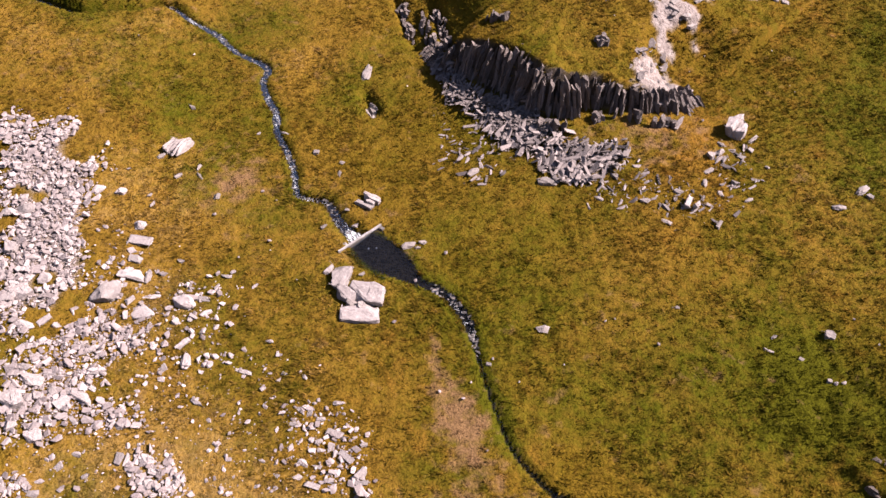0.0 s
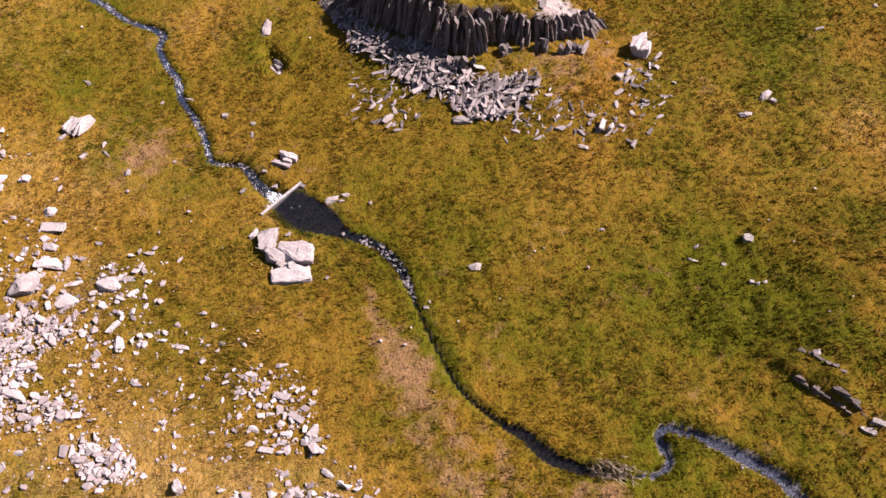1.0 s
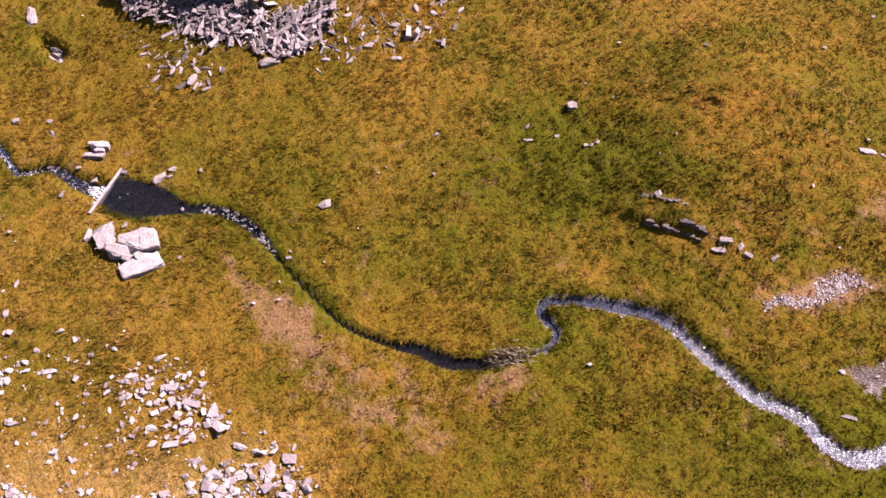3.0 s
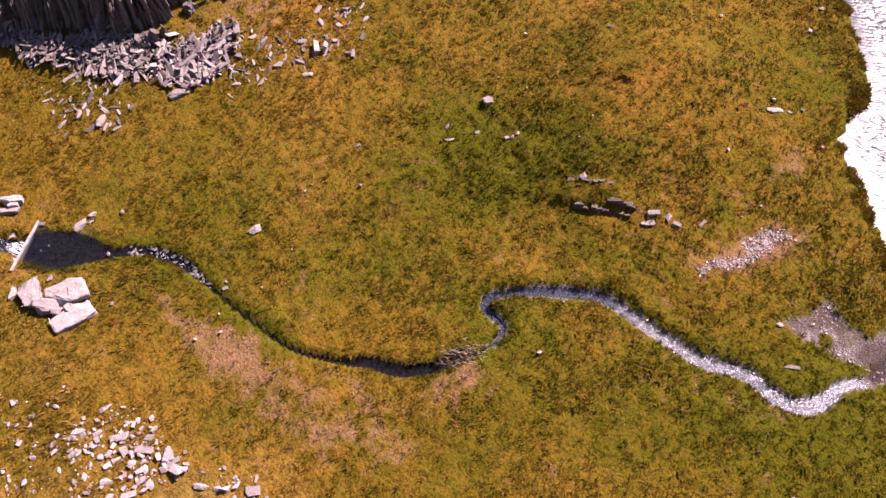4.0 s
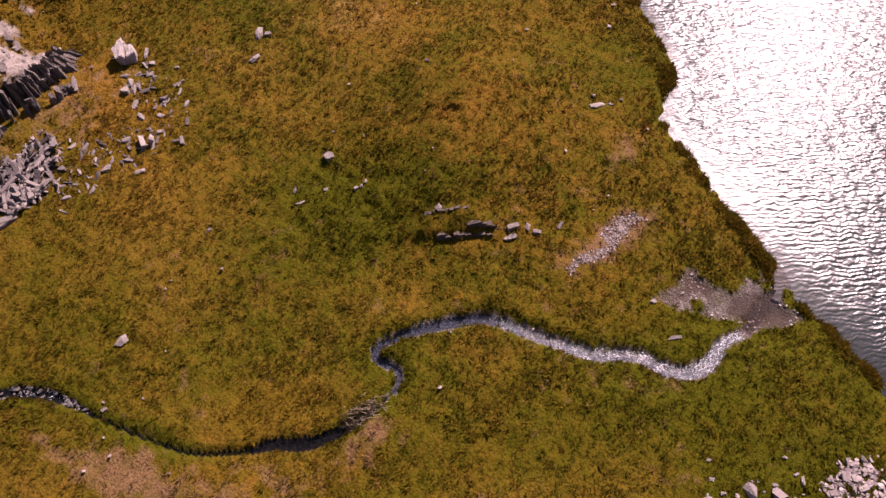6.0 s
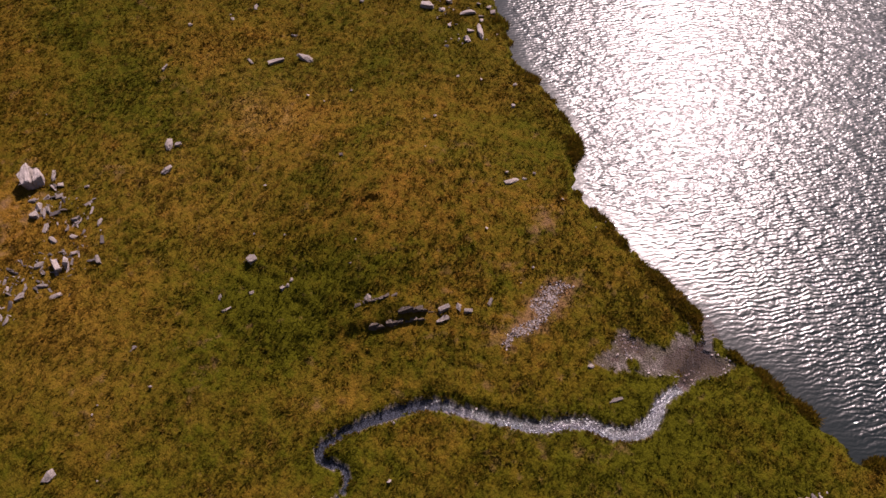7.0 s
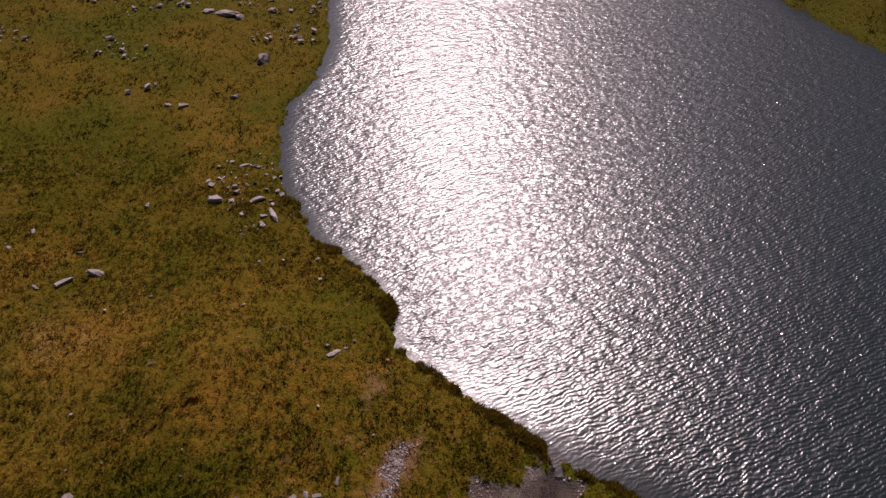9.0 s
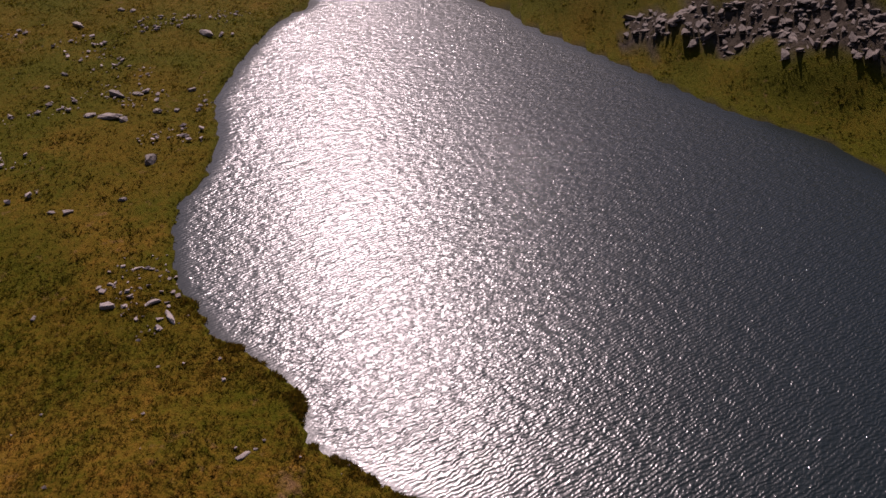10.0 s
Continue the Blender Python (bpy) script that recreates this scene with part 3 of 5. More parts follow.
def rock_material(name, pale, dark, fleck, streak=(1, 1, 1)):
    m, tree, shader = material(name, 0.85)
    info = add(tree, "ObjectInfo")
    big = local_noise(tree, 1.6, 5.0, streak)
    small = local_noise(tree, 9.0, 6.0, streak)
    colour = mix(tree, spread(tree, big, 0.3, 0.7), pale, dark)
    colour = mix(tree, spread(tree, small, 0.56, 0.75, 0.0, 0.6), colour, fleck)
    one = spread(tree, info.outputs["Random"], 0.0, 1.0, 0.72, 1.2)
    two = spread(tree, small, 0.25, 0.75, 0.75, 1.2)
    colour = mix(tree, 1.0, colour, grey(tree, arithmetic(tree, "MULTIPLY", one, two)), "MULTIPLY")
    tree.links.new(colour, shader.inputs["Base Color"])
    bump(tree, shader, local_noise(tree, 5.0, 8.0, streak), 0.08)
    return m


def heap_material(name, pale, dark):
    """Stone for heaps of small pieces, each of its own tone."""
    m, tree, shader = material(name, 0.88)
    info = add(tree, "NewGeometry")
    colour = mix(tree, info.outputs["Random Per Island"], dark, pale)
    small = spread(tree, noise_of(tree, 9.0, 5.0), 0.25, 0.75, 0.65, 1.2)
    tree.links.new(mix(tree, 1.0, colour, grey(tree, small), "MULTIPLY"), shader.inputs["Base Color"])
    bump(tree, shader, noise_of(tree, 12.0, 5.0), 0.04)
    return m


def lake_material():
    """Dark water: wind waves at three sizes, fine ripples as roughness, and a thin sharp gloss that sparkles."""
    m, tree, shader = material("tarn_water", 0.27)
    shader.inputs["Base Color"].default_value = (0.006, 0.010, 0.010, 1)
    shader.inputs["IOR"].default_value = 1.333
    calm = attribute(tree, "calm")
    rough_part = spread(tree, calm, 0.0, 1.0, 1.0, 0.12)
    tree.links.new(spread(tree, calm, 0.0, 1.0, 0.32, 0.18), shader.inputs["Specular IOR Level"])
    place = add(tree, "NewGeometry")
    mapping = add(tree, "Mapping", Rotation=(0, 0, radians(38)))
    mapping.vector_type = "TEXTURE"
    bands = add(tree, "TexWave", Scale=1.0, Distortion=9.0, Detail=3.0)
    bands.inputs["Detail Scale"].default_value = 1.1
    bands.wave_profile = "SIN"
    tree.links.new(place.outputs["Position"], mapping.inputs["Vector"])
    tree.links.new(mapping.outputs[0], bands.inputs["Vector"])
    long_waves = noise_of(tree, 1.0, 2.0, (1.1, 0.5, 1), 42)
    for node in (bump(tree, shader, long_waves, 0.07), bump(tree, shader, noise_of(tree, 1.0, 2.0, (2.2, 1.3, 1), 42), 0.07), bump(tree, shader, bands.outputs["Fac"], 0.014)):
        tree.links.new(rough_part, node.inputs["Strength"])
    shader.inputs["Coat Weight"].default_value = 0.3
    shader.inputs["Coat Roughness"].default_value = 0.04
    shader.inputs["Coat IOR"].default_value = 1.333
    normal = None
    for height_of, distance in ((long_waves, 0.06), (bands.outputs["Fac"], 0.018), (noise_of(tree, 1.0, 1.0, (1.8, 1.0, 1), 42), 0.09), (noise_of(tree, 1.0, 1.0, (3.4, 2.6, 1), 25), 0.115)):
        node = add(tree, "Bump", Distance=distance)
        tree.links.new(rough_part, node.inputs["Strength"])
        tree.links.new(height_of, node.inputs["Height"])
        if normal:
            tree.links.new(normal, node.inputs["Normal"])
        normal = node.outputs[0]
    tree.links.new(normal, shader.inputs["Coat Normal"])
    return m


def clear_water_material(name, ripple, scale, rough=0.06, shine=1.0, clarity=(0.55, 0.5, 0.42)):
    """Shallow water: the bed shows through, the surface reflects by Fresnel."""
    m = bpy.data.materials.new(name)
    m.use_nodes = True
    tree = m.node_tree
    tree.nodes.remove(tree.nodes["Principled BSDF"])
    clear, gloss = add(tree, "BsdfTransparent", Color=(*clarity, 1)), add(tree, "BsdfGlossy", Roughness=rough)
    gloss.inputs["Color"].default_value = (shine, shine, shine, 1)
    facing, blend = add(tree, "Fresnel", IOR=1.333), add(tree, "MixShader")
    relief = add(tree, "Bump", Distance=ripple)
    tree.links.new(noise_of(tree, scale, 3.0), relief.inputs["Height"])
    tree.links.new(attribute(tree, "ripple"), relief.inputs["Strength"])
    for node in (gloss, facing):
        tree.links.new(relief.outputs[0], node.inputs["Normal"])
    for source, socket in ((facing, 0), (clear, 1), (gloss, 2)):
        tree.links.new(source.outputs[0], blend.inputs[socket])
    tree.links.new(blend.outputs[0], tree.nodes["Material Output"].inputs["Surface"])
    return m


def plain_material(name, a, b, scale, rough=0.85, depth=0.02):
    m, tree, shader = material(name, rough)
    tree.links.new(mix(tree, spread(tree, noise_of(tree, scale, 5.0), 0.3, 0.7), a, b), shader.inputs["Base Color"])
    bump(tree, shader, noise_of(tree, scale * 2, 5.0), depth)
    return m


TURF, GRASS, LAKE = moor_material(), grass_material(), lake_material()
# the blue in its clarity stands in for reflected sky
STREAM_WATER = clear_water_material("stream_water", 0.06, 10.0, 0.15, 0.4, (0.50, 0.58, 0.68))
MOUTH_WATER = clear_water_material("mouth_water", 0.03, 4.0, 0.04, 0.8, (0.86, 0.8, 0.78))
FALL_WATER = clear_water_material("fall_water", 0.06, 6.0, 0.1, 0.3)
PALE_ROCK = rock_material("pale_rock", (0.265, 0.23, 0.21), (0.16, 0.135, 0.123), (0.31, 0.28, 0.255))
GREY_ROCK = rock_material("grey_rock", (0.21, 0.18, 0.16), (0.12, 0.10, 0.088), (0.26, 0.235, 0.215))
SLATE = rock_material("slate", (0.17, 0.142, 0.126), (0.065, 0.054, 0.05), (0.25, 0.22, 0.2), (1, 1, 5))
# the palest flecks put sunlit column edges into the colour
FACE_ROCK = rock_material("slate_face", (0.18, 0.145, 0.125), (0.045, 0.037, 0.032), (0.40, 0.34, 0.30), (4, 4, 0.5))
CRAG_ROCK = rock_material("crag_rock", (0.115, 0.09, 0.072), (0.032, 0.025, 0.019), (0.27, 0.235, 0.2))
SCREE = heap_material("scree_stone", (0.315, 0.268, 0.247), (0.115, 0.092, 0.085))
RUBBLE = heap_material("slate_rubble", (0.205, 0.172, 0.155), (0.045, 0.037, 0.034))
# real foam, and the painted sun glints of the riffle
FOAM_GLINT = plain_material("foam_glint", (0.42, 0.43, 0.43), (0.2, 0.21, 0.21), 14.0, 0.6)
CONCRETE = plain_material("weathered_concrete", (0.26, 0.24, 0.225), (0.13, 0.12, 0.11), 5.0)

DEAD_REED = plain_material("dead_reed", (0.24, 0.19, 0.12), (0.12, 0.09, 0.055), 9.0)
WET_STONE = plain_material("wet_stone", (0.05, 0.043, 0.04), (0.10, 0.09, 0.08), 6.0, 0.5)


# ---- mesh helpers ----
def part(name, bm, mat, parent=None, label=""):
    mesh = bpy.data.meshes.new(name)
    bm.to_mesh(mesh)
    bm.free()
    mesh.materials.append(mat)
    ob = new(name, mesh)
    ob.parent = parent
    return tagged(ob, label)


def mesh_of(name, verts, faces, mat, smooth=False):
    """A mesh from numpy arrays; faces all of one size."""
    verts, faces = np.asarray(verts, np.float32), np.asarray(faces, np.int32)
    mesh = bpy.data.meshes.new(name)
    mesh.vertices.add(len(verts))
    mesh.vertices.foreach_set("co", verts.ravel())
    k = faces.shape[1]
    mesh.loops.add(faces.size)
    mesh.loops.foreach_set("vertex_index", faces.ravel())
    mesh.polygons.add(len(faces))
    mesh.polygons.foreach_set("loop_start", np.arange(0, faces.size, k, dtype=np.int32))
    mesh.polygons.foreach_set("use_smooth", np.full(len(faces), smooth))
    mesh.update(calc_edges=True)
    mesh.validate()
    mesh.materials.append(mat)
    return mesh


def mark(mesh, name, values):
    mesh.attributes.new(name, "FLOAT", "POINT").data.foreach_set("value", np.asarray(values, np.float32))


def spot(x, y, cx, cy, rx, ry, turn=0.0):
    c, s = math.cos(radians(turn)), math.sin(radians(turn))
    u, v = c * (x - cx) + s * (y - cy), -s * (x - cx) + c * (y - cy)
    return np.exp(-(u / rx) ** 2 - (v / ry) ** 2)


def cover(x, y):
    """What grows or lies where: dry grass, lush grass, bare soil, loose stones, stream bed (0 to 1)."""
    d3, at3, _ = line_distance(x, y, STREAM)
    half = np.interp(at3, np.arange(len(STREAM)), STREAM[:, 2])
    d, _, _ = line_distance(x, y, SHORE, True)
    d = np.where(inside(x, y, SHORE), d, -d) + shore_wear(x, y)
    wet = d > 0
    dry = 0.33 + 0.42 * fbm(x, y, 9.0, 3, 21) + 0.16 * ramp(-x, 2, 14) + 0.28 * spot(x, y, 30, 34, 12, 14) + 0.2 * spot(x, y, 30, 20, 5, 6)
    dry = dry + 0.35 * spot(x, y, -16, 36, 7, 9) + 0.3 * spot(x, y, -12, 20, 8, 7) + 0.4 * spot(x, y, -5, 14, 8, 6) + 0.3 * spot(x, y, 24, 40, 9, 7) + 0.35 * spot(x, y, 34, 13, 5, 6)
    dry = dry - 0.35 * spot(x, y, 22, 24, 5, 6) - 0.35 * spot(x, y, 20, 2, 6, 8) - 0.25 * spot(x, y, -13, 32, 4, 4)
    dry = dry - 0.3 * spot(x, y, 14, 9, 7, 4.5) - 0.12 * ramp(x, 12, 26) - 0.08 * ramp(x, 40, 80) - 0.4 * ramp(x - 1.5 * y, 110, 140)
    lush = 0.27 + 0.6 * fbm(x, y, 6.0, 3, 31) + 0.1 * ramp(x, 28, 45) + 0.4 * np.exp(-((d3 - half) / 0.5) ** 2) + 0.35 * np.exp(-(d / 0.7) ** 2)
    lush = lush + 0.16 * ramp(x, 16, 30) + 0.75 * spot(x, y, 20, -3, 8, 7) + 0.12 * spot(x, y, 14, 29, 10, 10) + 0.30 * spot(x, y, 22, 22.5, 6, 4.5) + 0.28 * spot(x, y, 14, 9, 7, 4.5) + 0.35 * spot(x, y, -13, 31, 3.5, 3.5) + 0.3 * spot(x, y, -22, 52, 9, 6) + 0.12 * ramp(x, 50, 90)
    # west slope of the rise: dark green grass, its slope shading painted in too
    lush = lush + 0.24 * spot(x, y, 21.3, 21.5, 3.0, 5.0, 10)
    dry = dry - 0.25 * spot(x, y, 21.3, 21.5, 3.0, 5.0, 10)
    bare = 0.62 * spot(x, y, 1.2, 21.0, 1.5, 2.4, 20) + 0.5 * spot(x, y, -0.2, 25.5, 0.5, 3.0) + 0.9 * spot(x, y, 27.5, 8.6, 3.6, 1.2, -12)
    bare = bare + 0.6 * spot(x, y, -14, 39.5, 3.2, 2.4) + 0.6 * spot(x, y, 9.8, 12.4, 1.6, 0.8) + 0.5 * spot(x, y, 33, 11, 2.0, 1.2) + 0.35 * spot(x, y, 15, 43, 8, 3)
    bare = bare + 0.34 * fbm(x, y, 2.4, 4, 41) + 0.2 * spot(x, y, 5, 14.5, 6, 4, -35) + 0.25 * spot(x, y, 24, 14, 3, 2)
    bare = bare + 0.18 * spot(x, y, 0.6, 21.5, 1.6, 3.4, 14) + 0.24 * spot(x, y, 3.2, 14.5, 2.4, 5.0, 28)
    path, _, _ = line_distance(x, y, ((22.0, 18.1), (21.2, 19.3), (20.4, 20.5), (19.5, 21.8), (18.3, 23.1), (17.0, 24.4), (13.8, 26.8)))
    bare = bare + 0.34 * np.exp(-(path / 0.18) ** 2)
    rust = -0.15 + 0.3 * fbm(x, y, 4.0, 3, 43) + 0.26 * ramp(x, 4, 20) * (1 - ramp(x, 50, 80)) + 0.4 * spot(x, y, 25, 16, 8, 6) - 0.4 * spot(x, y, 21.3, 21.5, 3.2, 5.0, 10) + 0.5 * spot(x, y, 27, 9.4, 4.5, 2.6, -15) + 0.3 * spot(x, y, 34, 13, 4, 5) + 0.35 * spot(x, y, 31, 22, 8, 8)
    rust = rust + 0.3 * spot(x, y, 16, 43, 9, 5) + 0.5 * spot(x, y, -13.5, 38.6, 3.5, 2.6) + 0.4 * spot(x, y, -21, 45, 2.0, 2.2) + 0.55 * spot(x, y, 2.4, 17.5, 2.8, 9, 24) - 0.3 * spot(x, y, 20, 0, 8, 5)
    stony = 0.0 * x
    # paler stony bed up to the bend, in part standing in for reflected sky
    bed = np.where(wet | (d3 < np.where(half < 0.18, half * 0.6, half + 0.03)), np.where((at3 < 82) & ~wet, 0.3, 1.0), 0.0)
    stony = np.where((at3 < 82) & (d3 < half + 0.03), 1.0, stony)
    d2, _, _ = line_distance(x, y, SILT, True)
    d2 = np.where(inside(x, y, SILT), d2, -d2) + 0.35 * fbm(x, y, 0.9, 3, 9)
    for ix, iy, r in ISLETS:
        d2 = np.minimum(d2, np.hypot(x - ix, y - iy) - r)
    stony = np.where((d2 > 0) & ~wet, 0.5 + 0.3 * ramp(fbm(x, y, 1.2, 3, 8), -0.1, 0.4), stony)
    bed = np.where((d2 > 0) & ~wet, np.where(fbm(x, y, 1.2, 3, 8) > 0.34, 0.1, 0.45), bed)
    d4, _, _ = line_distance(x, y, MOUTH_CHANNEL)
    bed = np.where((d2 > -0.1) & ~wet, np.maximum(bed, np.maximum(0.8 * np.exp(-(d4 / 0.6) ** 4), 0.5 * spot(x, y, 27.5, 1.1, 0.7, 0.6))), bed)
    for zone in ("scree west", "talus shade", "talus lit"):
        dz, _, _ = line_distance(x, y, ZONES[zone], True)
        dz = np.where(inside(x, y, ZONES[zone]), dz, -dz) + 1.2 * fbm(x, y, 2.6, 3, 61)
        gap = ramp(fbm(x, y, 2.6, 2, 61), -0.42, -0.2)
        stony = np.maximum(stony, (0.75 if zone == "scree west" else 0.45) * ramp(dz - 0.3, 0.0, 0.9) * gap)
    dq, at, side = line_distance(x, y, QUARRY)
    dq = dq * side + 0.25 * fbm(x, y, 0.8, 2, 91)
    tall = np.interp(at / 4, np.arange(len(FACE_HEIGHT)), FACE_HEIGHT)
    deep = np.interp(at / 4, np.arange(len(FACE_DEPTH)), FACE_DEPTH)
    crag = ramp(dq, -0.1, 0.1) * (1 - ramp(dq, deep - 0.15, deep + 0.05)) * ramp(tall, 1.0, 1.7) * (at > 7)
    rock = 0.0 * x
    for zone in CRESTS:
        dz, _, _ = line_distance(x, y, ZONES[zone], True)
        dz = np.where(inside(x, y, ZONES[zone]), dz, -dz) + 0.9 * fbm(x, y, 1.1, 3, 95) - 0.15
        rock = np.maximum(rock, ramp(dz + 0.3 * fbm(x, y, 0.5, 2, 96), -0.15, 0.3))
    dz, _, _ = line_distance(x, y, ZONES["far crag"], True)
    dz = np.where(inside(x, y, ZONES["far crag"]), dz, -dz) + 7 * fbm(x, y, 9.0, 4, 97) + 0.6
    crag = np.maximum(crag, ramp(dz, -0.3, 0.5))
    return dry, lush, bare, stony, bed, crag, rock, rust


# ---- ground ----
def stretched(a, b, step, reach):
    mid = np.arange(a, b + step / 2, step)
    out, s = [], step
    while not out or out[-1] < reach:
        s *= 1.055
        out.append((out[-1] if out else 0) + s)
    out = np.array(out)
    return np.concatenate([(a - out)[::-1], mid, b + out])


def make_ground():
    xs, ys = stretched(-34, 50, 0.2, 2500), stretched(-14, 63, 0.2, 2500)
    x, y = (a.ravel() for a in np.meshgrid(xs, ys))
    z = height(x, y)
    nx, ny = len(xs), len(ys)
    i = np.arange(nx * ny).reshape(ny, nx)
    quads = np.stack([i[:-1, :-1], i[:-1, 1:], i[1:, 1:], i[1:, :-1]], -1).reshape(-1, 4)
    mesh = mesh_of("ground", np.stack([x, y, z], 1), quads, TURF, True)
    covers = cover(x, y)
    for name, values in zip(("dry", "lush", "bare", "stony", "bed", "crag", "rock", "rust"), covers):
        mark(mesh, name, values)
    tagged(new("ground", mesh), "rough upland moor of olive and ochre grass", "ground", kind="structure")
    return xs, ys, z.reshape(ny, nx), [c.reshape(ny, nx) for c in covers]


GRID_X, GRID_Y, GRID_Z, GRID_COVER = make_ground()


def on_grid(grid, x, y):
    """A value of the ground sheet, between its points."""
    i = np.clip(np.searchsorted(GRID_X, x) - 1, 0, len(GRID_X) - 2)
    j = np.clip(np.searchsorted(GRID_Y, y) - 1, 0, len(GRID_Y) - 2)
    u, v = (x - GRID_X[i]) / (GRID_X[i + 1] - GRID_X[i]), (y - GRID_Y[j]) / (GRID_Y[j + 1] - GRID_Y[j])
    a, b = grid[j, i] * (1 - u) + grid[j, i + 1] * u, grid[j + 1, i] * (1 - u) + grid[j + 1, i + 1] * u
    return a * (1 - v) + b * v


def ground_at(x, y):
    return float(on_grid(GRID_Z, x, y))


def make_sheet(name, ring, z, mat, label, category):
    bm = bmesh.new()
    bm.faces.new([bm.verts.new((p[0], p[1], z)) for p in ring])
    bmesh.ops.triangulate(bm, faces=bm.faces[:])
    ob = part(name, bm, mat)
    mark(ob.data, "ripple", np.full(len(ob.data.vertices), 0.06))
    return tagged(ob, label, category, kind="structure")


def grown(ring, out):
    """A ring pushed outwards (for a ring that runs clockwise)."""
    ahead, back = np.roll(ring, -1, 0), np.roll(ring, 1, 0)
    t = ahead - back
    n = np.stack([-t[:, 1], t[:, 0]], 1) / np.linalg.norm(t, axis=1)[:, None]
    area = np.sum(ring[:, 0] * ahead[:, 1] - ahead[:, 0] * ring[:, 1])
    return ring + n * (out if area < 0 else -out)


def make_tarn(step=0.6):
    """The tarn's surface, smoother close under the shore."""
    xs, ys = np.arange(24, 170, step), np.arange(-46, 42, step)
    x, y = (a.ravel() for a in np.meshgrid(xs, ys))
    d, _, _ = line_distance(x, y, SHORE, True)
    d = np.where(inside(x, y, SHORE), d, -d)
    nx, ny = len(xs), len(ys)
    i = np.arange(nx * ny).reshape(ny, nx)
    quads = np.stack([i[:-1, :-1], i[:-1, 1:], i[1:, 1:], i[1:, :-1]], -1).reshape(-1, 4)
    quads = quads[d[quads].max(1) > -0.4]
    used, faces = np.unique(quads, return_inverse=True)
    mesh = mesh_of("tarn_water", np.stack([x[used], y[used], 0 * x[used]], 1), faces.reshape(-1, 4), LAKE, True)
    reach = 1.1 + 0.9 * fbm(x, y, 9.0, 2, 19) + 0.6 * ramp(x, 45, 75) + 2.6 * spot(x, y, 37, -3, 11, 8) + 1.5 * ramp(x - 2.0 * y, 118, 160)
    mark(mesh, "calm", np.exp(-(np.clip(d, 0, 99) / reach) ** 2)[used])
    tagged(new("tarn_water", mesh), "dark wind-rippled tarn water glittering in the sun", "lake", kind="structure")


make_tarn()
make_sheet("mouth_water", grown(SILT, 0.45), 0.006, MOUTH_WATER, "shallow brown water over silt where the stream leaves the tarn", "water")


def ripple(u):
    """How broken the water is along the stream: a riffle by the tarn, then calm."""
    return float(np.interp(u, (0, 34, 62, _dam - 30, _dam - 24, _dam, _dam + 1), (0.9, 0.8, 0.1, 0.15, 0.08, 0.05, 1.0)))


def make_stream(name, i0, i1, mat, label):
    line = STREAM[i0:i1]
    t = np.gradient(line[:, :2], axis=0)
    n = np.stack([-t[:, 1], t[:, 0]], 1) / np.linalg.norm(t, axis=1)[:, None]
    verts, faces = [], []
    for k, (p, m) in enumerate(zip(line, n)):
        q0 = p[:2]
        for u in (-1, -0.5, 0, 0.5, 1):
            q = p[:2] + m * u * (p[2] * 1.2 + 0.06) * (1 + 0.35 * noise.noise((q0[0] * 1.3 + u, q0[1] * 1.3, 0)))
            verts.append((q[0], q[1], LEVEL[i0 + k]))
        if k:
            faces += [(5 * k - 5 + j, 5 * k - 4 + j, 5 * k + 1 + j, 5 * k + j) for j in range(4)]
    mesh = mesh_of(name, verts, faces, mat, True)
    mark(mesh, "ripple", np.repeat([ripple(i0 + k) for k in range(len(line))], 5))
    return tagged(new(name, mesh), label, "stream", kind="structure")


make_stream("stream", 6, _dam, STREAM_WATER, "narrow dark moorland stream with a sunlit riffle between grassy banks")
make_stream("stream_lower", _dam, len(STREAM), FALL_WATER, "stony stream tumbling on below the weir")


# ---- stones: meshes shared by many stones, one unit across ----
def rock_bmesh(rng, count, flat, detail=0, even=0.75):
    """An angular stone: the hull of random points, edges worn."""
    bm = bmesh.new()
    for _ in range(count):
        v = Vector((rng.gauss(0, 1), rng.gauss(0, 1), rng.gauss(0, 1))).normalized()
        if flat:      # split slab: straight faces above and below
            v = Vector((max(-0.7, min(0.7, v.x * 1.3)), max(-0.7, min(0.7, v.y * 1.3)), 0.5 * (1 if v.z > 0 else -1) * rng.uniform(even, 1.0)))
        v.x, v.y = v.x * rng.uniform(0.86, 1.06), v.y * rng.uniform(0.86, 1.06)
        bm.verts.new(v)
    hull = bmesh.ops.convex_hull(bm, input=bm.verts[:])
    junk = [g for g in hull["geom_interior"] + hull["geom_unused"] if isinstance(g, bmesh.types.BMVert)]
    bmesh.ops.delete(bm, geom=list(set(junk)), context="VERTS")
    if detail:
        bmesh.ops.bevel(bm, geom=bm.edges[:], offset=0.05, segments=1, affect="EDGES")
        bmesh.ops.triangulate(bm, faces=bm.faces[:])
        bmesh.ops.subdivide_edges(bm, edges=[e for e in bm.edges if e.calc_length() > 0.25], cuts=detail, use_grid_fill=True)
        shift = Vector((rng.uniform(0, 50), 0, 0))
        for v in bm.verts:
            v.co += v.co.normalized() * (0.10 * noise.noise(v.co * 2.4 + shift) + 0.05 * noise.noise(v.co * 6 + shift))
    bmesh.ops.triangulate(bm, faces=bm.faces[:])
    bmesh.ops.recalc_face_normals(bm, faces=bm.faces[:])
    low, high = (Vector([f(v.co[k] for v in bm.verts) for k in range(3)]) for f in (min, max))
    for v in bm.verts:
        v.co = Vector([(v.co[k] - low[k]) / (high[k] - low[k]) - 0.5 for k in range(3)])
    return bm


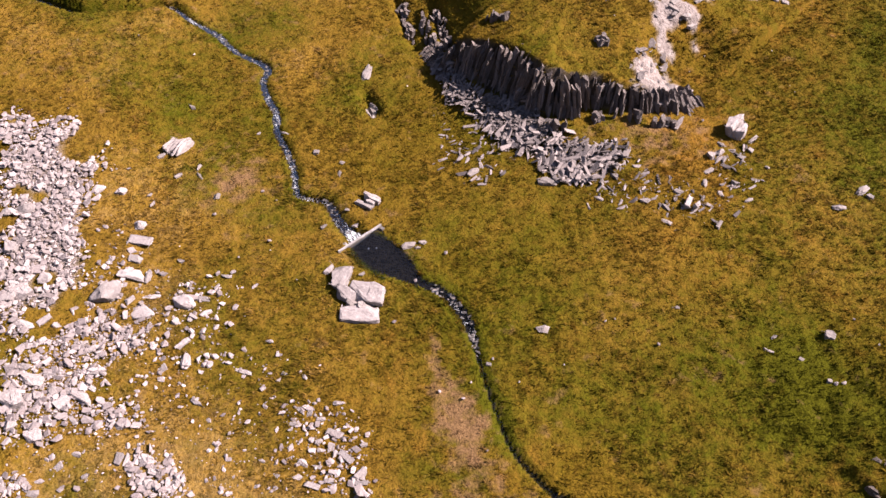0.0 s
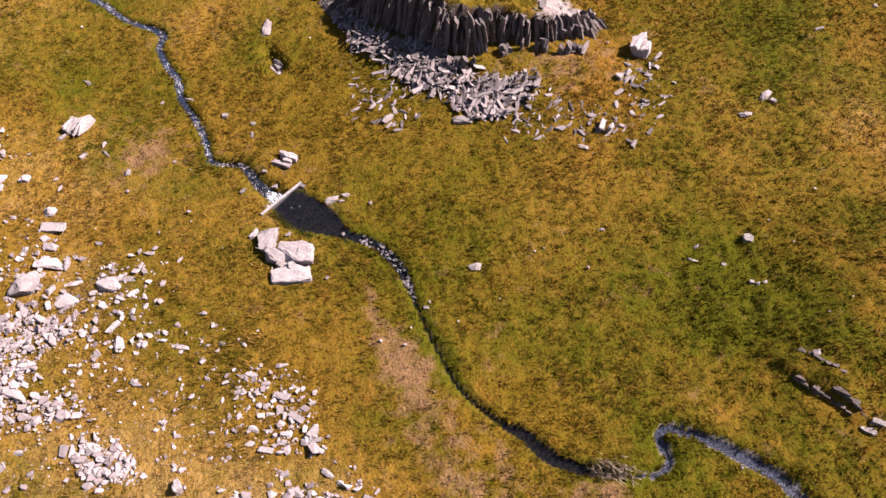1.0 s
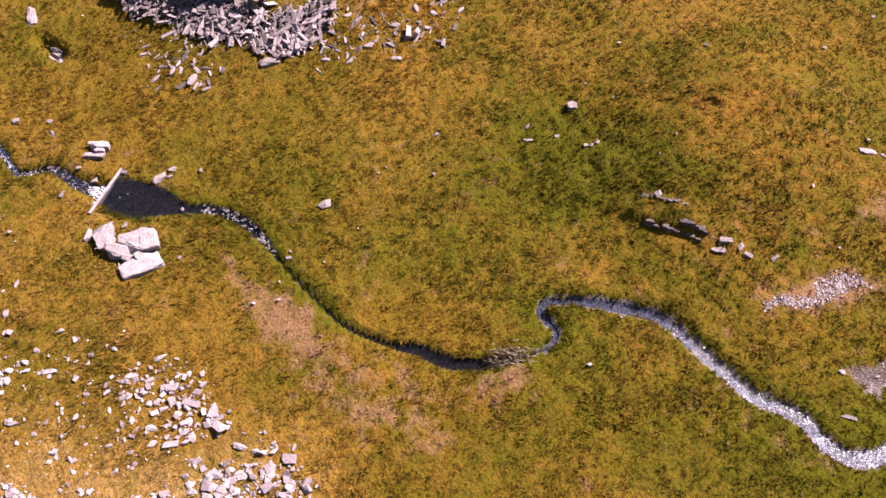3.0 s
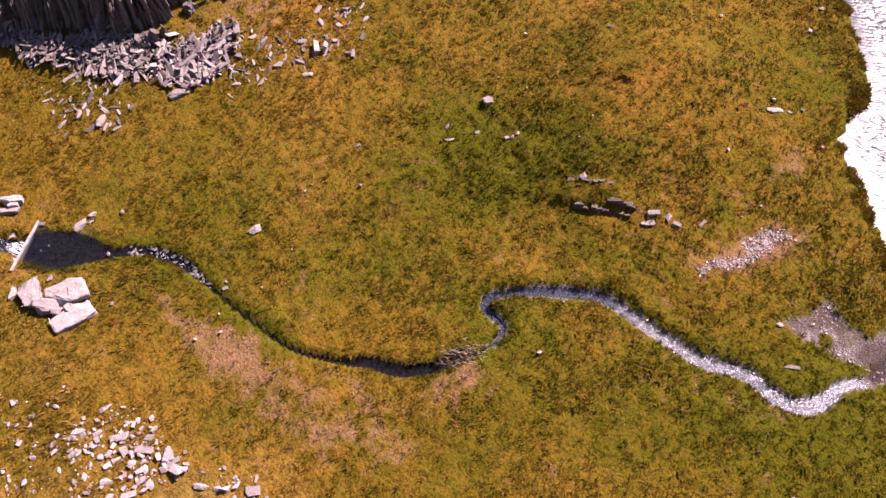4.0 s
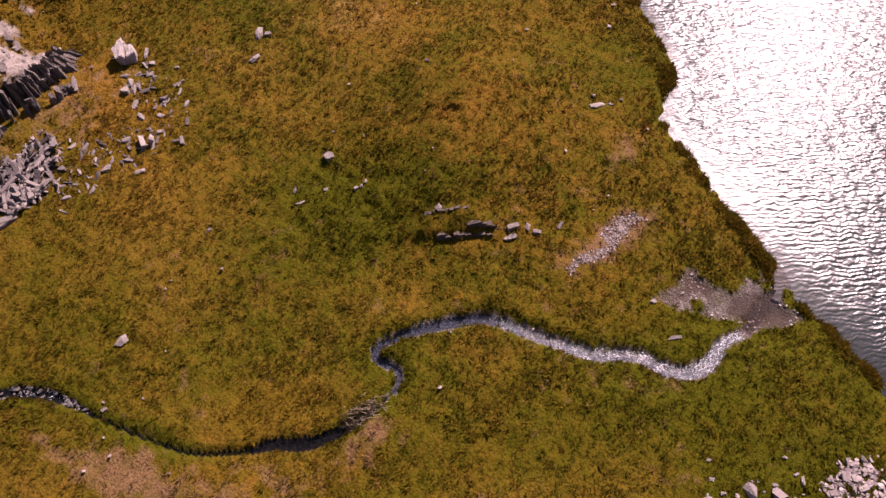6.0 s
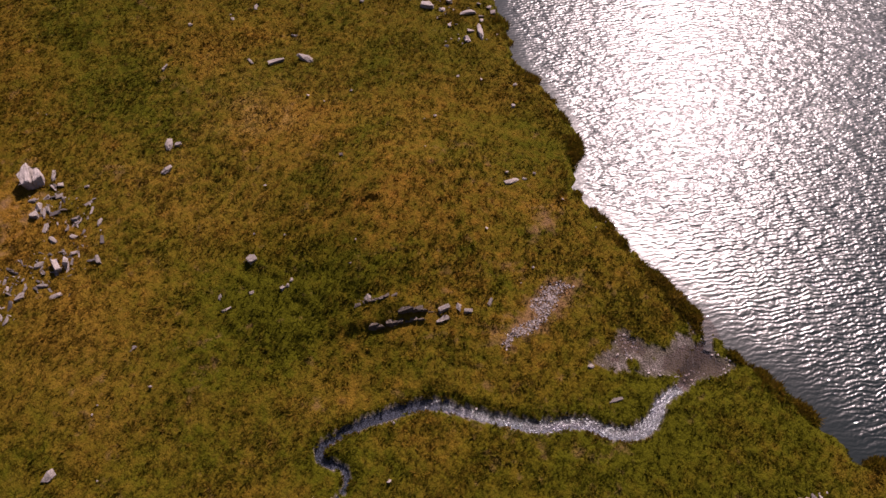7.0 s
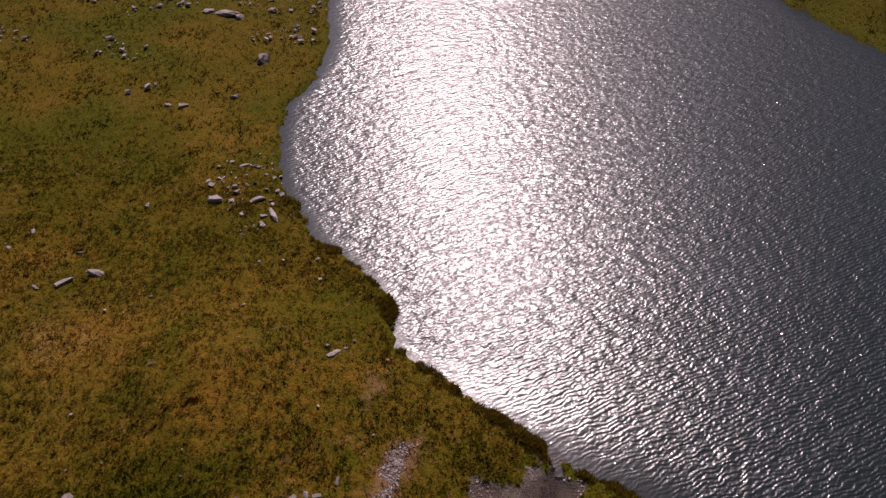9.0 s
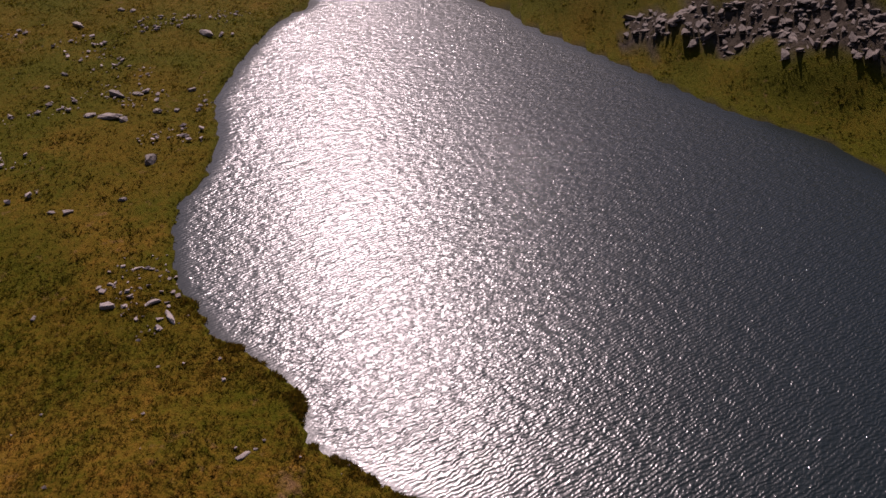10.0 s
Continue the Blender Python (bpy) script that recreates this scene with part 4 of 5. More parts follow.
def rock_meshes(name, amount, count, flat, detail, mat, seed, even=0.75):
    rng, out = random.Random(seed), []
    for _ in range(amount):
        mesh = bpy.data.meshes.new(name)
        bm = rock_bmesh(rng, count, flat, detail, even)
        bm.to_mesh(mesh)
        bm.free()
        mesh.materials.append(mat)
        out.append(mesh)
    return out


BIG = rock_meshes("boulder", 8, 20, False, 2, PALE_ROCK, 1)
BIG_SLAB = rock_meshes("slab_boulder", 6, 18, True, 2, PALE_ROCK, 2)
BIG_GREY = rock_meshes("grey_boulder", 8, 22, False, 2, GREY_ROCK, 8) + rock_meshes("grey_slab", 5, 20, True, 2, GREY_ROCK, 9)
CHIPS_PALE = rock_meshes("stone", 10, 13, False, 0, PALE_ROCK, 13) + rock_meshes("stone", 5, 12, True, 0, PALE_ROCK, 14)
CHIPS_GREY = rock_meshes("stone", 10, 13, False, 0, GREY_ROCK, 15) + rock_meshes("stone", 6, 12, True, 0, GREY_ROCK, 16)
SMALL = rock_meshes("stone", 8, 13, False, 0, SCREE, 3)
SMALL_SLAB = rock_meshes("slab", 8, 12, True, 0, SCREE, 4)
SLATES = rock_meshes("slate", 8, 14, True, 1, SLATE, 5)
SHARDS = rock_meshes("shard", 8, 12, True, 0, RUBBLE, 6)
CRAGS = rock_meshes("crag_block", 8, 18, True, 1, CRAG_ROCK, 10)


def column_meshes(amount, seed):
    """Jointed slate columns, one unit tall: uneven five- and six-sided prisms with cracked sides and a slanting top."""
    rng, out = random.Random(seed), []
    for _ in range(amount):
        bm, n, rings = bmesh.new(), rng.choice((4, 5, 5, 6)), []
        base = [(k + rng.uniform(-0.3, 0.3)) / n * 6.283 for k in range(n)]
        tilt = (rng.uniform(-0.2, 0.2), rng.uniform(-0.2, 0.2))
        for level in (-0.5, -0.2, -0.19, 0.17, 0.18, 0.5):
            shift = (rng.uniform(-0.05, 0.05), rng.uniform(-0.05, 0.05))
            wide = rng.uniform(0.44, 0.56)
            rings.append([bm.verts.new((shift[0] + wide * math.cos(a), shift[1] + wide * math.sin(a),
                                        level + (tilt[0] * math.cos(a) + tilt[1] * math.sin(a) if level > 0.4 else 0))) for a in base])
        for low, high in zip(rings, rings[1:]):
            for k in range(n):
                bm.faces.new((low[k], low[(k + 1) % n], high[(k + 1) % n], high[k]))
        bm.faces.new(rings[-1])
        bm.faces.new(rings[0][::-1])
        mesh = bpy.data.meshes.new("slate_column")
        bm.to_mesh(mesh)
        bm.free()
        mesh.materials.append(FACE_ROCK)
        out.append(mesh)
    return out


COLUMNS = column_meshes(14, 7)


def set_stone(x, y, length, width, tall, turn, tip=(0, 0), sink=0.22, lift=0.0):
    z = ground_at(x, y) + lift + tall * (0.5 - sink)
    return pose(x, y, z, tip[0], tip[1], turn) @ Matrix.Diagonal((length, width, tall, 1))


def place(name, mesh, m, label, category, group):
    ob = new(name, mesh)
    ob.matrix_world = m
    return tagged(ob, label, category, group)


def place_list(rows, label, group, flat=0.3, seed=0):
    rng = random.Random(seed)
    for x, y, length, width, turn in rows:
        long, wide = max(length, 0.25), max(width, 0.2)
        mesh = rng.choice(BIG_GREY) if label.startswith("grey") else rng.choice(BIG_SLAB if rng.random() < flat else BIG)
        if long < 0.8:
            mesh = rng.choice(CHIPS_GREY if label.startswith("grey") else CHIPS_PALE)
        tall = min(long, wide) * rng.uniform(0.6, 0.85)
        m = set_stone(x, y, long * 1.08, wide * 1.1, tall, turn, (rng.uniform(-9, 9), rng.uniform(-9, 9)), 0.3)
        name = "boulder" if long > 0.8 else "stone"
        place(name, mesh, m, label, name, group)


def heap(name, placed, label, category, mat):
    """Many small stones as one mesh: (mesh, pose) pairs."""
    verts, faces, at = [], [], 0
    known = {}
    for mesh, m in placed:
        if mesh not in known:
            co = np.array([v.co[:] for v in mesh.vertices])
            known[mesh] = co, np.array([p.vertices[:] for p in mesh.polygons])
        co, tri = known[mesh]
        a = np.array(m)
        verts.append(co @ a[:3, :3].T + a[:3, 3])
        faces.append(tri + at)
        at += len(co)
    ob = new(name, mesh_of(name, np.concatenate(verts), np.concatenate(faces), mat))
    return tagged(ob, label, category, kind="stuff")


def scatter(zone, amount, rng, soft=0.0):
    """Places in a zone; with soft, they thin out over its edge."""
    ring = ZONES[zone]
    xs, ys = [p[0] for p in ring], [p[1] for p in ring]
    pairs = np.array([(rng.uniform(min(xs) - soft, max(xs) + soft), rng.uniform(min(ys) - soft, max(ys) + soft)) for _ in range(amount * 6)])
    x, y = pairs[:, 0], pairs[:, 1]
    keep = inside(x, y, ring)
    if soft:
        d, _, _ = line_distance(x, y, ring, True)
        d = np.where(keep, d, -d) + soft * 0.9 * fbm(x, y, 2.2, 3, 63)
        keep = np.array([rng.random() for _ in range(len(x))]) < ramp(d, -soft, soft * 0.6) ** 1.5
    return [(float(x), float(y)) for x, y in pairs[keep][:amount]]


def loose_stones():
    rng = random.Random(11)
    placed = []
    for zone, amount, small, large, gaps, soft in (
            ("scree west", 2900, 0.11, 0.50, 0.45, 1.3), ("scree west", 3000, 0.06, 0.2, 0.5, 1.5), ("scree lower", 950, 0.10, 0.55, 0.5, 1.6), ("scree lower", 1300, 0.06, 0.2, 0.5, 1.6),
            ("scatter west", 420, 0.08, 0.5, 0.0, 1.2), ("cluster a", 110, 0.12, 0.45, 0.1, 0.8),
            ("cluster b", 230, 0.1, 0.45, 0.1, 0.9), ("cluster c", 90, 0.14, 0.5, 0.2, 0.6), ("cluster d", 420, 0.12, 0.60, 0.2, 1.1), ("cluster e", 40, 0.12, 0.42, 0.2, 0.6),
            ("cluster f", 110, 0.12, 0.5, 0.2, 0.8), ("cluster g", 260, 0.12, 0.45, 0.2, 0.5), ("bank south", 46, 0.12, 0.6, 0.0, 0.8), ("scatter south", 330, 0.07, 0.38, 0.0, 1.0), ("shore stones", 70, 0.15, 0.5, 0.0, 0.0)):
        for x, y in scatter(zone, amount, rng, soft):
            if gaps and float(fbm(np.array(x), np.array(y), 2.6, 2, 61)) < gaps - 0.75:
                continue
            size = small + (large - small) * rng.random() ** 2.8
            mesh = rng.choice(SMALL if rng.random() < 0.65 else SMALL_SLAB)
            tall = size * rng.uniform(0.35, 0.6)
            placed.append((mesh, set_stone(x, y, size * rng.uniform(0.9, 1.4), size * rng.uniform(0.6, 1.0), tall, rng.uniform(0, 180),
                                           (rng.uniform(-22, 22), rng.uniform(-22, 22)), 0.12, rng.uniform(0, 0.14) if gaps > 0.25 else 0.0)))
    placed.sort(key=lambda pair: -pair[1].to_scale()[0])
    for mesh, m in placed[:260]:
        place("scree_stone", mesh, m, "pale angular stone lying in the scree", "stone", "scree stones")
    placed = placed[260:]
    heap("scree", placed, "pale angular scree stones lying on the moor", "scree", SCREE)
    # odd small stones all over the moor
    placed = []
    pairs = np.array([(rng.uniform(-30, 45), rng.uniform(-6, 56)) for _ in range(1500)])
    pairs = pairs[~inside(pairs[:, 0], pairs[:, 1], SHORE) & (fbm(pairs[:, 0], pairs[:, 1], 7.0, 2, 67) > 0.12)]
    for x, y in pairs[:110]:
        size = 0.09 + 0.16 * rng.random() ** 2
        placed.append((rng.choice(SMALL), set_stone(x, y, size * 1.3, size, size * 0.6, rng.uniform(0, 180), (0, 0), 0.0, 0.05)))
    # broken pale stones in groups over the far moor
    pairs = np.array([(rng.uniform(58, 150), rng.uniform(28, 80)) for _ in range(7000)])
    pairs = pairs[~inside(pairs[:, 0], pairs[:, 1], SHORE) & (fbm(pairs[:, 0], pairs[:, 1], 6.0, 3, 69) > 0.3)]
    for x, y in pairs[:900]:
        size = 0.12 + 0.45 * rng.random() ** 3
        placed.append((rng.choice(SMALL), set_stone(x, y, size * 1.6, size, size * 0.7, rng.uniform(0, 180), (0, 0), 0.0, 0.08)))
    heap("scattered_stones", placed, "small pale stones showing through the grass", "stones", SCREE)
    placed = []
    for x, y in scatter("gravel", 1500, rng, 0.25):
        size = 0.025 + 0.09 * rng.random() ** 2
        placed.append((rng.choice(SMALL), set_stone(x, y, size * 1.3, size, size * 0.7, rng.uniform(0, 180), (0, 0), 0.1)))
    for x, y in scatter("silt", 300, rng):
        if float(fbm(np.array(x), np.array(y), 1.4, 2, 71)) > 0.1:
            size = rng.uniform(0.04, 0.13)
            placed.append((rng.choice(SMALL), set_stone(x, y, size * 1.3, size, size * 0.7, rng.uniform(0, 180), (0, 0), 0.1)))
    heap("gravel", placed, "pale washed gravel in bare peat by the tarn", "gravel", SCREE)


ZONES["silt"] = [(float(p[0]), float(p[1])) for p in SILT]
PALE = "pale weathered angular boulder lying in moor grass"
place_list(SCREE_BLOCKS_WEST, "large pale block among the scree stones", "blocks in the scree", 0.4, 1)
place_list(SCREE_BLOCKS_LOWER, "large pale slab among the scree stones", "blocks in the scree", 0.6, 2)
place_list(BOULDERS_WEST, PALE, "boulders beside the scree", 0.3, 3)
place_list(BOULDERS_SOUTHWEST, PALE, "boulders beside the scree", 0.3, 4)
place_list(STONES_SOUTH, "pale broken stone in a cluster on the grass", "stone cluster", 0.4, 5)
place_list(STONES_SOUTH_EDGE, "pale broken stone in a cluster on the grass", "stone cluster", 0.4, 6)
place_list(BLOCKS_SOUTH, "pale block at the foot of a scree", "blocks in the scree", 0.4, 7)
place_list(STONES_BY_WEIR, "grey stone half sunk in turf near the stream", "stones near the stream", 0.4, 8)
place_list(STONES_NORTHWEST, "grey stone lying in dry moor grass", "stones on the moor", 0.5, 9)
place_list(BOULDERS_EAST, "grey angular boulder fallen below the quarry", "boulders below the quarry", 0.4, 10)
place_list(STONES_EAST, "grey stone half sunk in moor grass", "stones on the moor", 0.4, 12)
place_list(STONES_HILL, "grey weathered stone on the grassy rise", "stones on the rise", 0.5, 13)
place_list(STONES_SHORE, "pale stone near the edge of the tarn", "stones by the tarn", 0.5, 14)
place_list(STONES_FAR, "grey rock showing through far moor grass", "far rocks", 0.6, 15)
place_list(STONES_SOUTHEAST, "pale stone on the grassy bank", "stones on the bank", 0.3, 16)


def make_split_boulder(x, y, size, turn, label, pieces=2, tall=0.7, meshes=BIG_SLAB):
    """A boulder frost-split into pieces that lie side by side."""
    base = new("split_boulder")
    base.matrix_world = pose(x, y, ground_at(x, y), 0, 0, turn)
    rng = random.Random(int(x * 10 + y))
    for k in range(pieces):
        ob = new("piece", rng.choice(meshes))
        ob.parent = base
        wide = size / pieces
        ob.matrix_local = pose(rng.uniform(-0.06, 0.06) * size, (k - (pieces - 1) / 2) * wide * 0.86, size * tall * 0.26 * rng.uniform(0.8, 1.2),
                               rng.uniform(-14, 14), rng.uniform(-6, 6), rng.uniform(-8, 8)) @ Matrix.Diagonal((size * rng.uniform(0.9, 1.25), wide * 1.1, size * tall, 1))
    return tagged(base, label, "boulder", "split boulders")


make_split_boulder(21.1, 43.7, 1.6, 60, "large pale boulder split in two above rubble", 2, 0.75)
make_split_boulder(16.5, 36.4, 0.95, 70, "grey boulder cracked through the middle", 2)
make_split_boulder(-4.8, 37.1, 1.35, -30, "layered grey boulder split along its bedding near the weir", 3, 0.45)
make_split_boulder(-18.6, 42.6, 1.7, 60, "rugged pale rock outcrop breaking through grass", 5, 0.55, BIG)
make_split_boulder(-5.2, 47.2, 1.2, -45, "dark cracked rock in a grassy hollow", 3, 0.5, BIG_GREY)

for kind, x, y, length, width, tall, turn in ((2, -6.75, 31.6, 1.35, 0.48, 0.42, 66), (5, -6.1, 30.75, 1.75, 1.2, 0.6, 76), (1, -5.9, 29.2, 1.8, 1.75, 0.6, 50),
                                              (3, -4.4, 29.45, 2.35, 1.5, 0.85, -10), (5, -4.75, 28.05, 2.5, 1.3, 0.5, -4)):
    place("boulder", BIG_SLAB[kind], set_stone(x, y, length, width, tall, turn, (3, -4)), "big pale block piled with others beside the weir", "boulder", "block pile beside the weir")
for x, y, length, width, tall, turn in ((-5.15, 28.75, 0.95, 0.5, 0.6, -10), (-4.7, 28.6, 1.05, 0.6, 0.65, 4), (-5.5, 31.6, 0.4, 0.28, 0.25, 15)):
    place("stone", BIG_GREY[8 + int(abs(x * 10)) % 5], set_stone(x, y, length, width, tall, turn, (12, 5)), "grey slab wedged between the blocks beside the weir", "stone", "block pile beside the weir")


# low rock ledges on the rise
def make_ledge(ax, ay, bx, by, tall, label):
    base = new("rock_ledge")
    base.matrix_world = pose(ax, ay, ground_at(ax, ay))
    rng = random.Random(int(ax * 7))
    n = max(3, int(math.hypot(bx - ax, by - ay) / 0.34))
    turn = math.degrees(math.atan2(by - ay, bx - ax))
    for k in range(n):
        u = (k + 0.5) / n
        x, y = ax + (bx - ax) * u + rng.uniform(-0.07, 0.07), ay + (by - ay) * u + rng.uniform(-0.07, 0.07)
        # dark crag rock puts the shade of the ledge's face into its colour
        ob = new("ledge_block", rng.choice(CRAGS))
        ob.parent = base
        size = 1.15 - 0.55 * u
        m = set_stone(x, y, rng.uniform(0.6, 1.0) * size, rng.uniform(0.28, 0.45) * size, tall * rng.uniform(0.7, 1.1) * size, turn + rng.uniform(-9, 9), (rng.uniform(-10, 10), rng.uniform(-6, 6)), 0.42)
        ob.matrix_local = base.matrix_world.inverted() @ m
    return tagged(base, label, "rock ledge")


make_ledge(21.3, 16.65, 22.5, 15.2, 0.55, "low rock ledge breaking out of the turf, its shaded face coloured dark")
make_ledge(22.5, 15.2, 23.3, 14.3, 0.35, "thin rock ledge in the turf, its shaded face coloured dark")
make_ledge(22.95, 15.5, 24.0, 14.1, 0.42, "thin broken rock ledge in the turf")
make_ledge(22.0, 18.0, 23.6, 16.2, 0.2, "broken pale rock showing through the turf")
place_list(((24.4, 13.6, 0.7, 0.35, -30), (24.9, 12.9, 0.6, 0.3, 20), (25.0, 12.3, 0.5, 0.3, -60), (23.8, 13.3, 0.75, 0.35, -20), (22.6, 17.6, 0.5, 0.4, 40)),
           "grey stone lying below a rock ledge", "stones below the ledge", 0.5, 17)


# ---- quarry ----
def along(line, u):
    """Place and turn at the index u of a line."""
    i = min(int(u), len(line) - 2)
    a, b = line[i], line[i + 1]
    p = a + (b - a) * (u - i)
    return p[0], p[1], math.atan2(b[1] - a[1], b[0] - a[0])


def make_face():
    rng = random.Random(21)
    base = new("quarry_face")
    base.matrix_world = pose(6.5, 45.5, ground_at(6.5, 45.5))
    back = base.matrix_world.inverted()
    u = 8.5
    while u < 54:
        x, y, turn = along(QUARRY, u)
        nx, ny = -math.sin(turn), math.cos(turn)
        deep = float(np.interp(u / 4, np.arange(len(FACE_DEPTH)), FACE_DEPTH))
        wide = 0.1 + (0.38 if u < 30 else 0.22) * rng.random() ** 1.6
        z_low, z_top = ground_at(x - nx * 0.15, y - ny * 0.15), ground_at(x + nx * (deep + 0.1), y + ny * (deep + 0.1))
        tall = z_top - z_low
        lean = math.degrees(math.atan2(deep, max(tall, 0.4))) * 0.75
        cuts = [0.0, rng.uniform(0.22, 0.45), rng.uniform(0.55, 0.85), 1.0]
        recess = (rng.uniform(-0.15, 0.2) if u < 30 else rng.uniform(-0.4, 0.3)) + 0.55 * noise.noise((u * 0.32, 3.1, 0)) + 0.25 * noise.noise((u * 0.9, 8.7, 0))
        crown = 1.0 - max(0.0, 0.45 * noise.noise((u * 0.45, 1.7, 5)))
        for a, b in zip(cuts, cuts[1:]):
            if rng.random() < (0.14 if u < 34 else 0.3):
                continue
            end = min(b * crown + rng.uniform(-0.04, 0.14), 0.94 - rng.uniform(0.0, 0.22))
            start = a - 0.25
            back_by = deep * (start + end) / 2 * 0.92 + recess * (0.5 + b) + rng.uniform(0.06, 0.22)
            px, py = x + nx * back_by + rng.uniform(-0.05, 0.05), y + ny * back_by
            length = (end - start) * math.hypot(tall, deep)
            ob = new("slate_column", rng.choice(COLUMNS))
            ob.parent = base
            ob.matrix_local = back @ (pose(px, py, z_low + tall * (start + end) / 2, -lean + rng.uniform(-7, 9), rng.uniform(-5, 8), math.degrees(turn) + rng.uniform(-14, 14))
                                      @ Matrix.Diagonal((wide * rng.uniform(0.9, 1.25), rng.uniform(0.55, 0.85), max(length, 0.3), 1)))
        u += wide * 0.82 / float(np.linalg.norm(QUARRY[min(int(u) + 1, len(QUARRY) - 1)] - QUARRY[min(int(u), len(QUARRY) - 2)]))
    tagged(base, "dark jointed slate quarry face with upright columns under turf", "rock face")


make_face()


def make_talus():
    rng = random.Random(31)
    singles, rest = [], []
    for zone, amount, small, large, steep in (("talus shade", 700, 0.18, 1.25, 32), ("talus lit", 640, 0.16, 1.4, 42), ("talus west", 90, 0.2, 1.0, 15), ("talus east", 230, 0.14, 0.8, 25)):
        for x, y in scatter(zone, amount, rng, 0.5 if steep > 30 else 1.5):
            size = small + (large - small) * rng.random() ** 1.8
            dims = (size, size * rng.uniform(0.17, 0.36), size * rng.uniform(0.08, 0.17))
            m = set_stone(x, y, *dims, rng.gauss(55, 40), (rng.uniform(-steep, steep), rng.uniform(-steep, steep)), 0.0, rng.uniform(0, 0.22) if steep > 30 else 0.0)
            (singles if size > 0.55 else rest).append(m)
    for m in singles[:280]:
        place("slate_slab", rng.choice(SLATES), m, "split grey slate slab in the spoil below the quarry", "slab", "slate spoil")
    heap("slate_rubble", [(rng.choice(SHARDS), m) for m in rest + singles[280:]], "loose grey slate rubble below the quarry face", "rubble", RUBBLE)


make_talus()


def make_step(ax, ay, bx, by, tall, seed):
    """A low step of jointed slate below the main face."""
    rng = random.Random(seed)
    base = new("slate_step")
    base.matrix_world = pose(ax, ay, ground_at(ax, ay))
    back = base.matrix_world.inverted()
    n = int(math.hypot(bx - ax, by - ay) / 0.2)
    for k in range(n):
        u, off = rng.random(), rng.gauss(0, 0.22)
        x, y = ax + (bx - ax) * u + off, ay + (by - ay) * u + rng.gauss(0, 0.15)
        ob = new("slate_column", rng.choice(COLUMNS))
        ob.parent = base
        h = tall * rng.uniform(0.35, 1.1)
        ob.matrix_local = back @ (pose(x, y, ground_at(x, y) + h * 0.22, rng.uniform(-20, 12), rng.uniform(-8, 16), rng.uniform(-40, 40)) @ Matrix.Diagonal((rng.uniform(0.15, 0.5), rng.uniform(0.3, 0.7), h, 1)))
    tagged(base, "low step of jointed dark slate in the turf", "rock step", "slate steps")


make_step(3.4, 53.0, 5.2, 52.4, 0.9, 65)
make_step(-3.4, 60.4, -2.2, 55.6, 1.0, 66)
make_step(-1.7, 58.2, -0.3, 52.9, 1.0, 67)
make_step(-0.3, 58.4, 0.8, 53.2, 1.1, 69)
make_step(10.4, 50.0, 12.0, 49.4, 0.8, 68)
make_step(6.7, 43.2, 8.9, 43.5, 1.3, 61)
make_step(11.0, 44.4, 12.2, 44.0, 0.9, 62)
make_step(13.6, 44.2, 15.0, 43.9, 1.0, 63)
make_step(15.4, 44.0, 17.0, 44.0, 0.9, 64)
for x, y, length, width, turn in ((3.6, 43.9, 2.0, 0.4, 62), (6.0, 42.2, 2.1, 0.45, 58), (2.3, 44.3, 1.5, 0.5, 10), (17.0, 44.2, 1.6, 0.45, 65)):
    place("slate_slab", SLATES[int(x) % 8], set_stone(x, y, length, width, 0.32, turn), "long dressed slate slab lying on the grass", "slab", "slate spoil")


def make_outcrop(zone, amount, small, large, mat_meshes, label, seed, tall=0.3, sink=0.58, tip=11, strike=(60, 30), long=1.4):
    """Bare rock that breaks out of the turf, as many joined blocks."""
    rng = random.Random(seed)
    spots = scatter(zone, amount, rng)
    base = new("rock_outcrop")
    x0, y0 = spots[0]
    base.matrix_world = pose(x0, y0, ground_at(x0, y0))
    back = base.matrix_world.inverted()
    for x, y in spots:
        if on_grid(GRID_COVER[5] + GRID_COVER[6], x, y) < 0.5 and zone == "far crag":
            continue
        size = small + (large - small) * rng.random() ** 1.5
        ob = new("block", rng.choice(mat_meshes))
        ob.parent = base
        ob.matrix_local = back @ set_stone(x, y, size * long, size * 0.8, size * tall * rng.uniform(0.7, 1.5), rng.gauss(*strike), (rng.uniform(-tip, tip), rng.uniform(-tip, tip)), sink)
    return tagged(base, label, "rock outcrop", "outcrops")


make_outcrop("crest a", 16, 0.3, 0.9, BIG_GREY[8:], "bleached bare rock on the quarry mound", 41)
make_outcrop("crest b", 5, 0.3, 0.9, BIG_GREY[8:], "bleached bare rock on the quarry mound", 42)
make_outcrop("crest c", 9, 0.4, 1.1, BIG_GREY[8:], "bleached bare rock on the quarry mound", 43)
make_outcrop("crest d", 30, 0.3, 0.9, SLATES, "jointed grey rock at the end of the quarry face", 44)
make_outcrop("crest e", 6, 0.4, 1.0, BIG_GREY[8:], "bleached bare rock on the quarry mound", 45)
make_outcrop("far crag", 620, 0.3, 1.5, CRAGS, "dark craggy hillside beyond the tarn", 46, 0.3, 0.68, 14, (-38, 16), 2.2)


# ---- weir and white water ----
def box(bm, size, m):
    made = bmesh.ops.create_cube(bm, size=1, matrix=m @ Matrix.Diagonal((*size, 1)))
    return made["verts"]


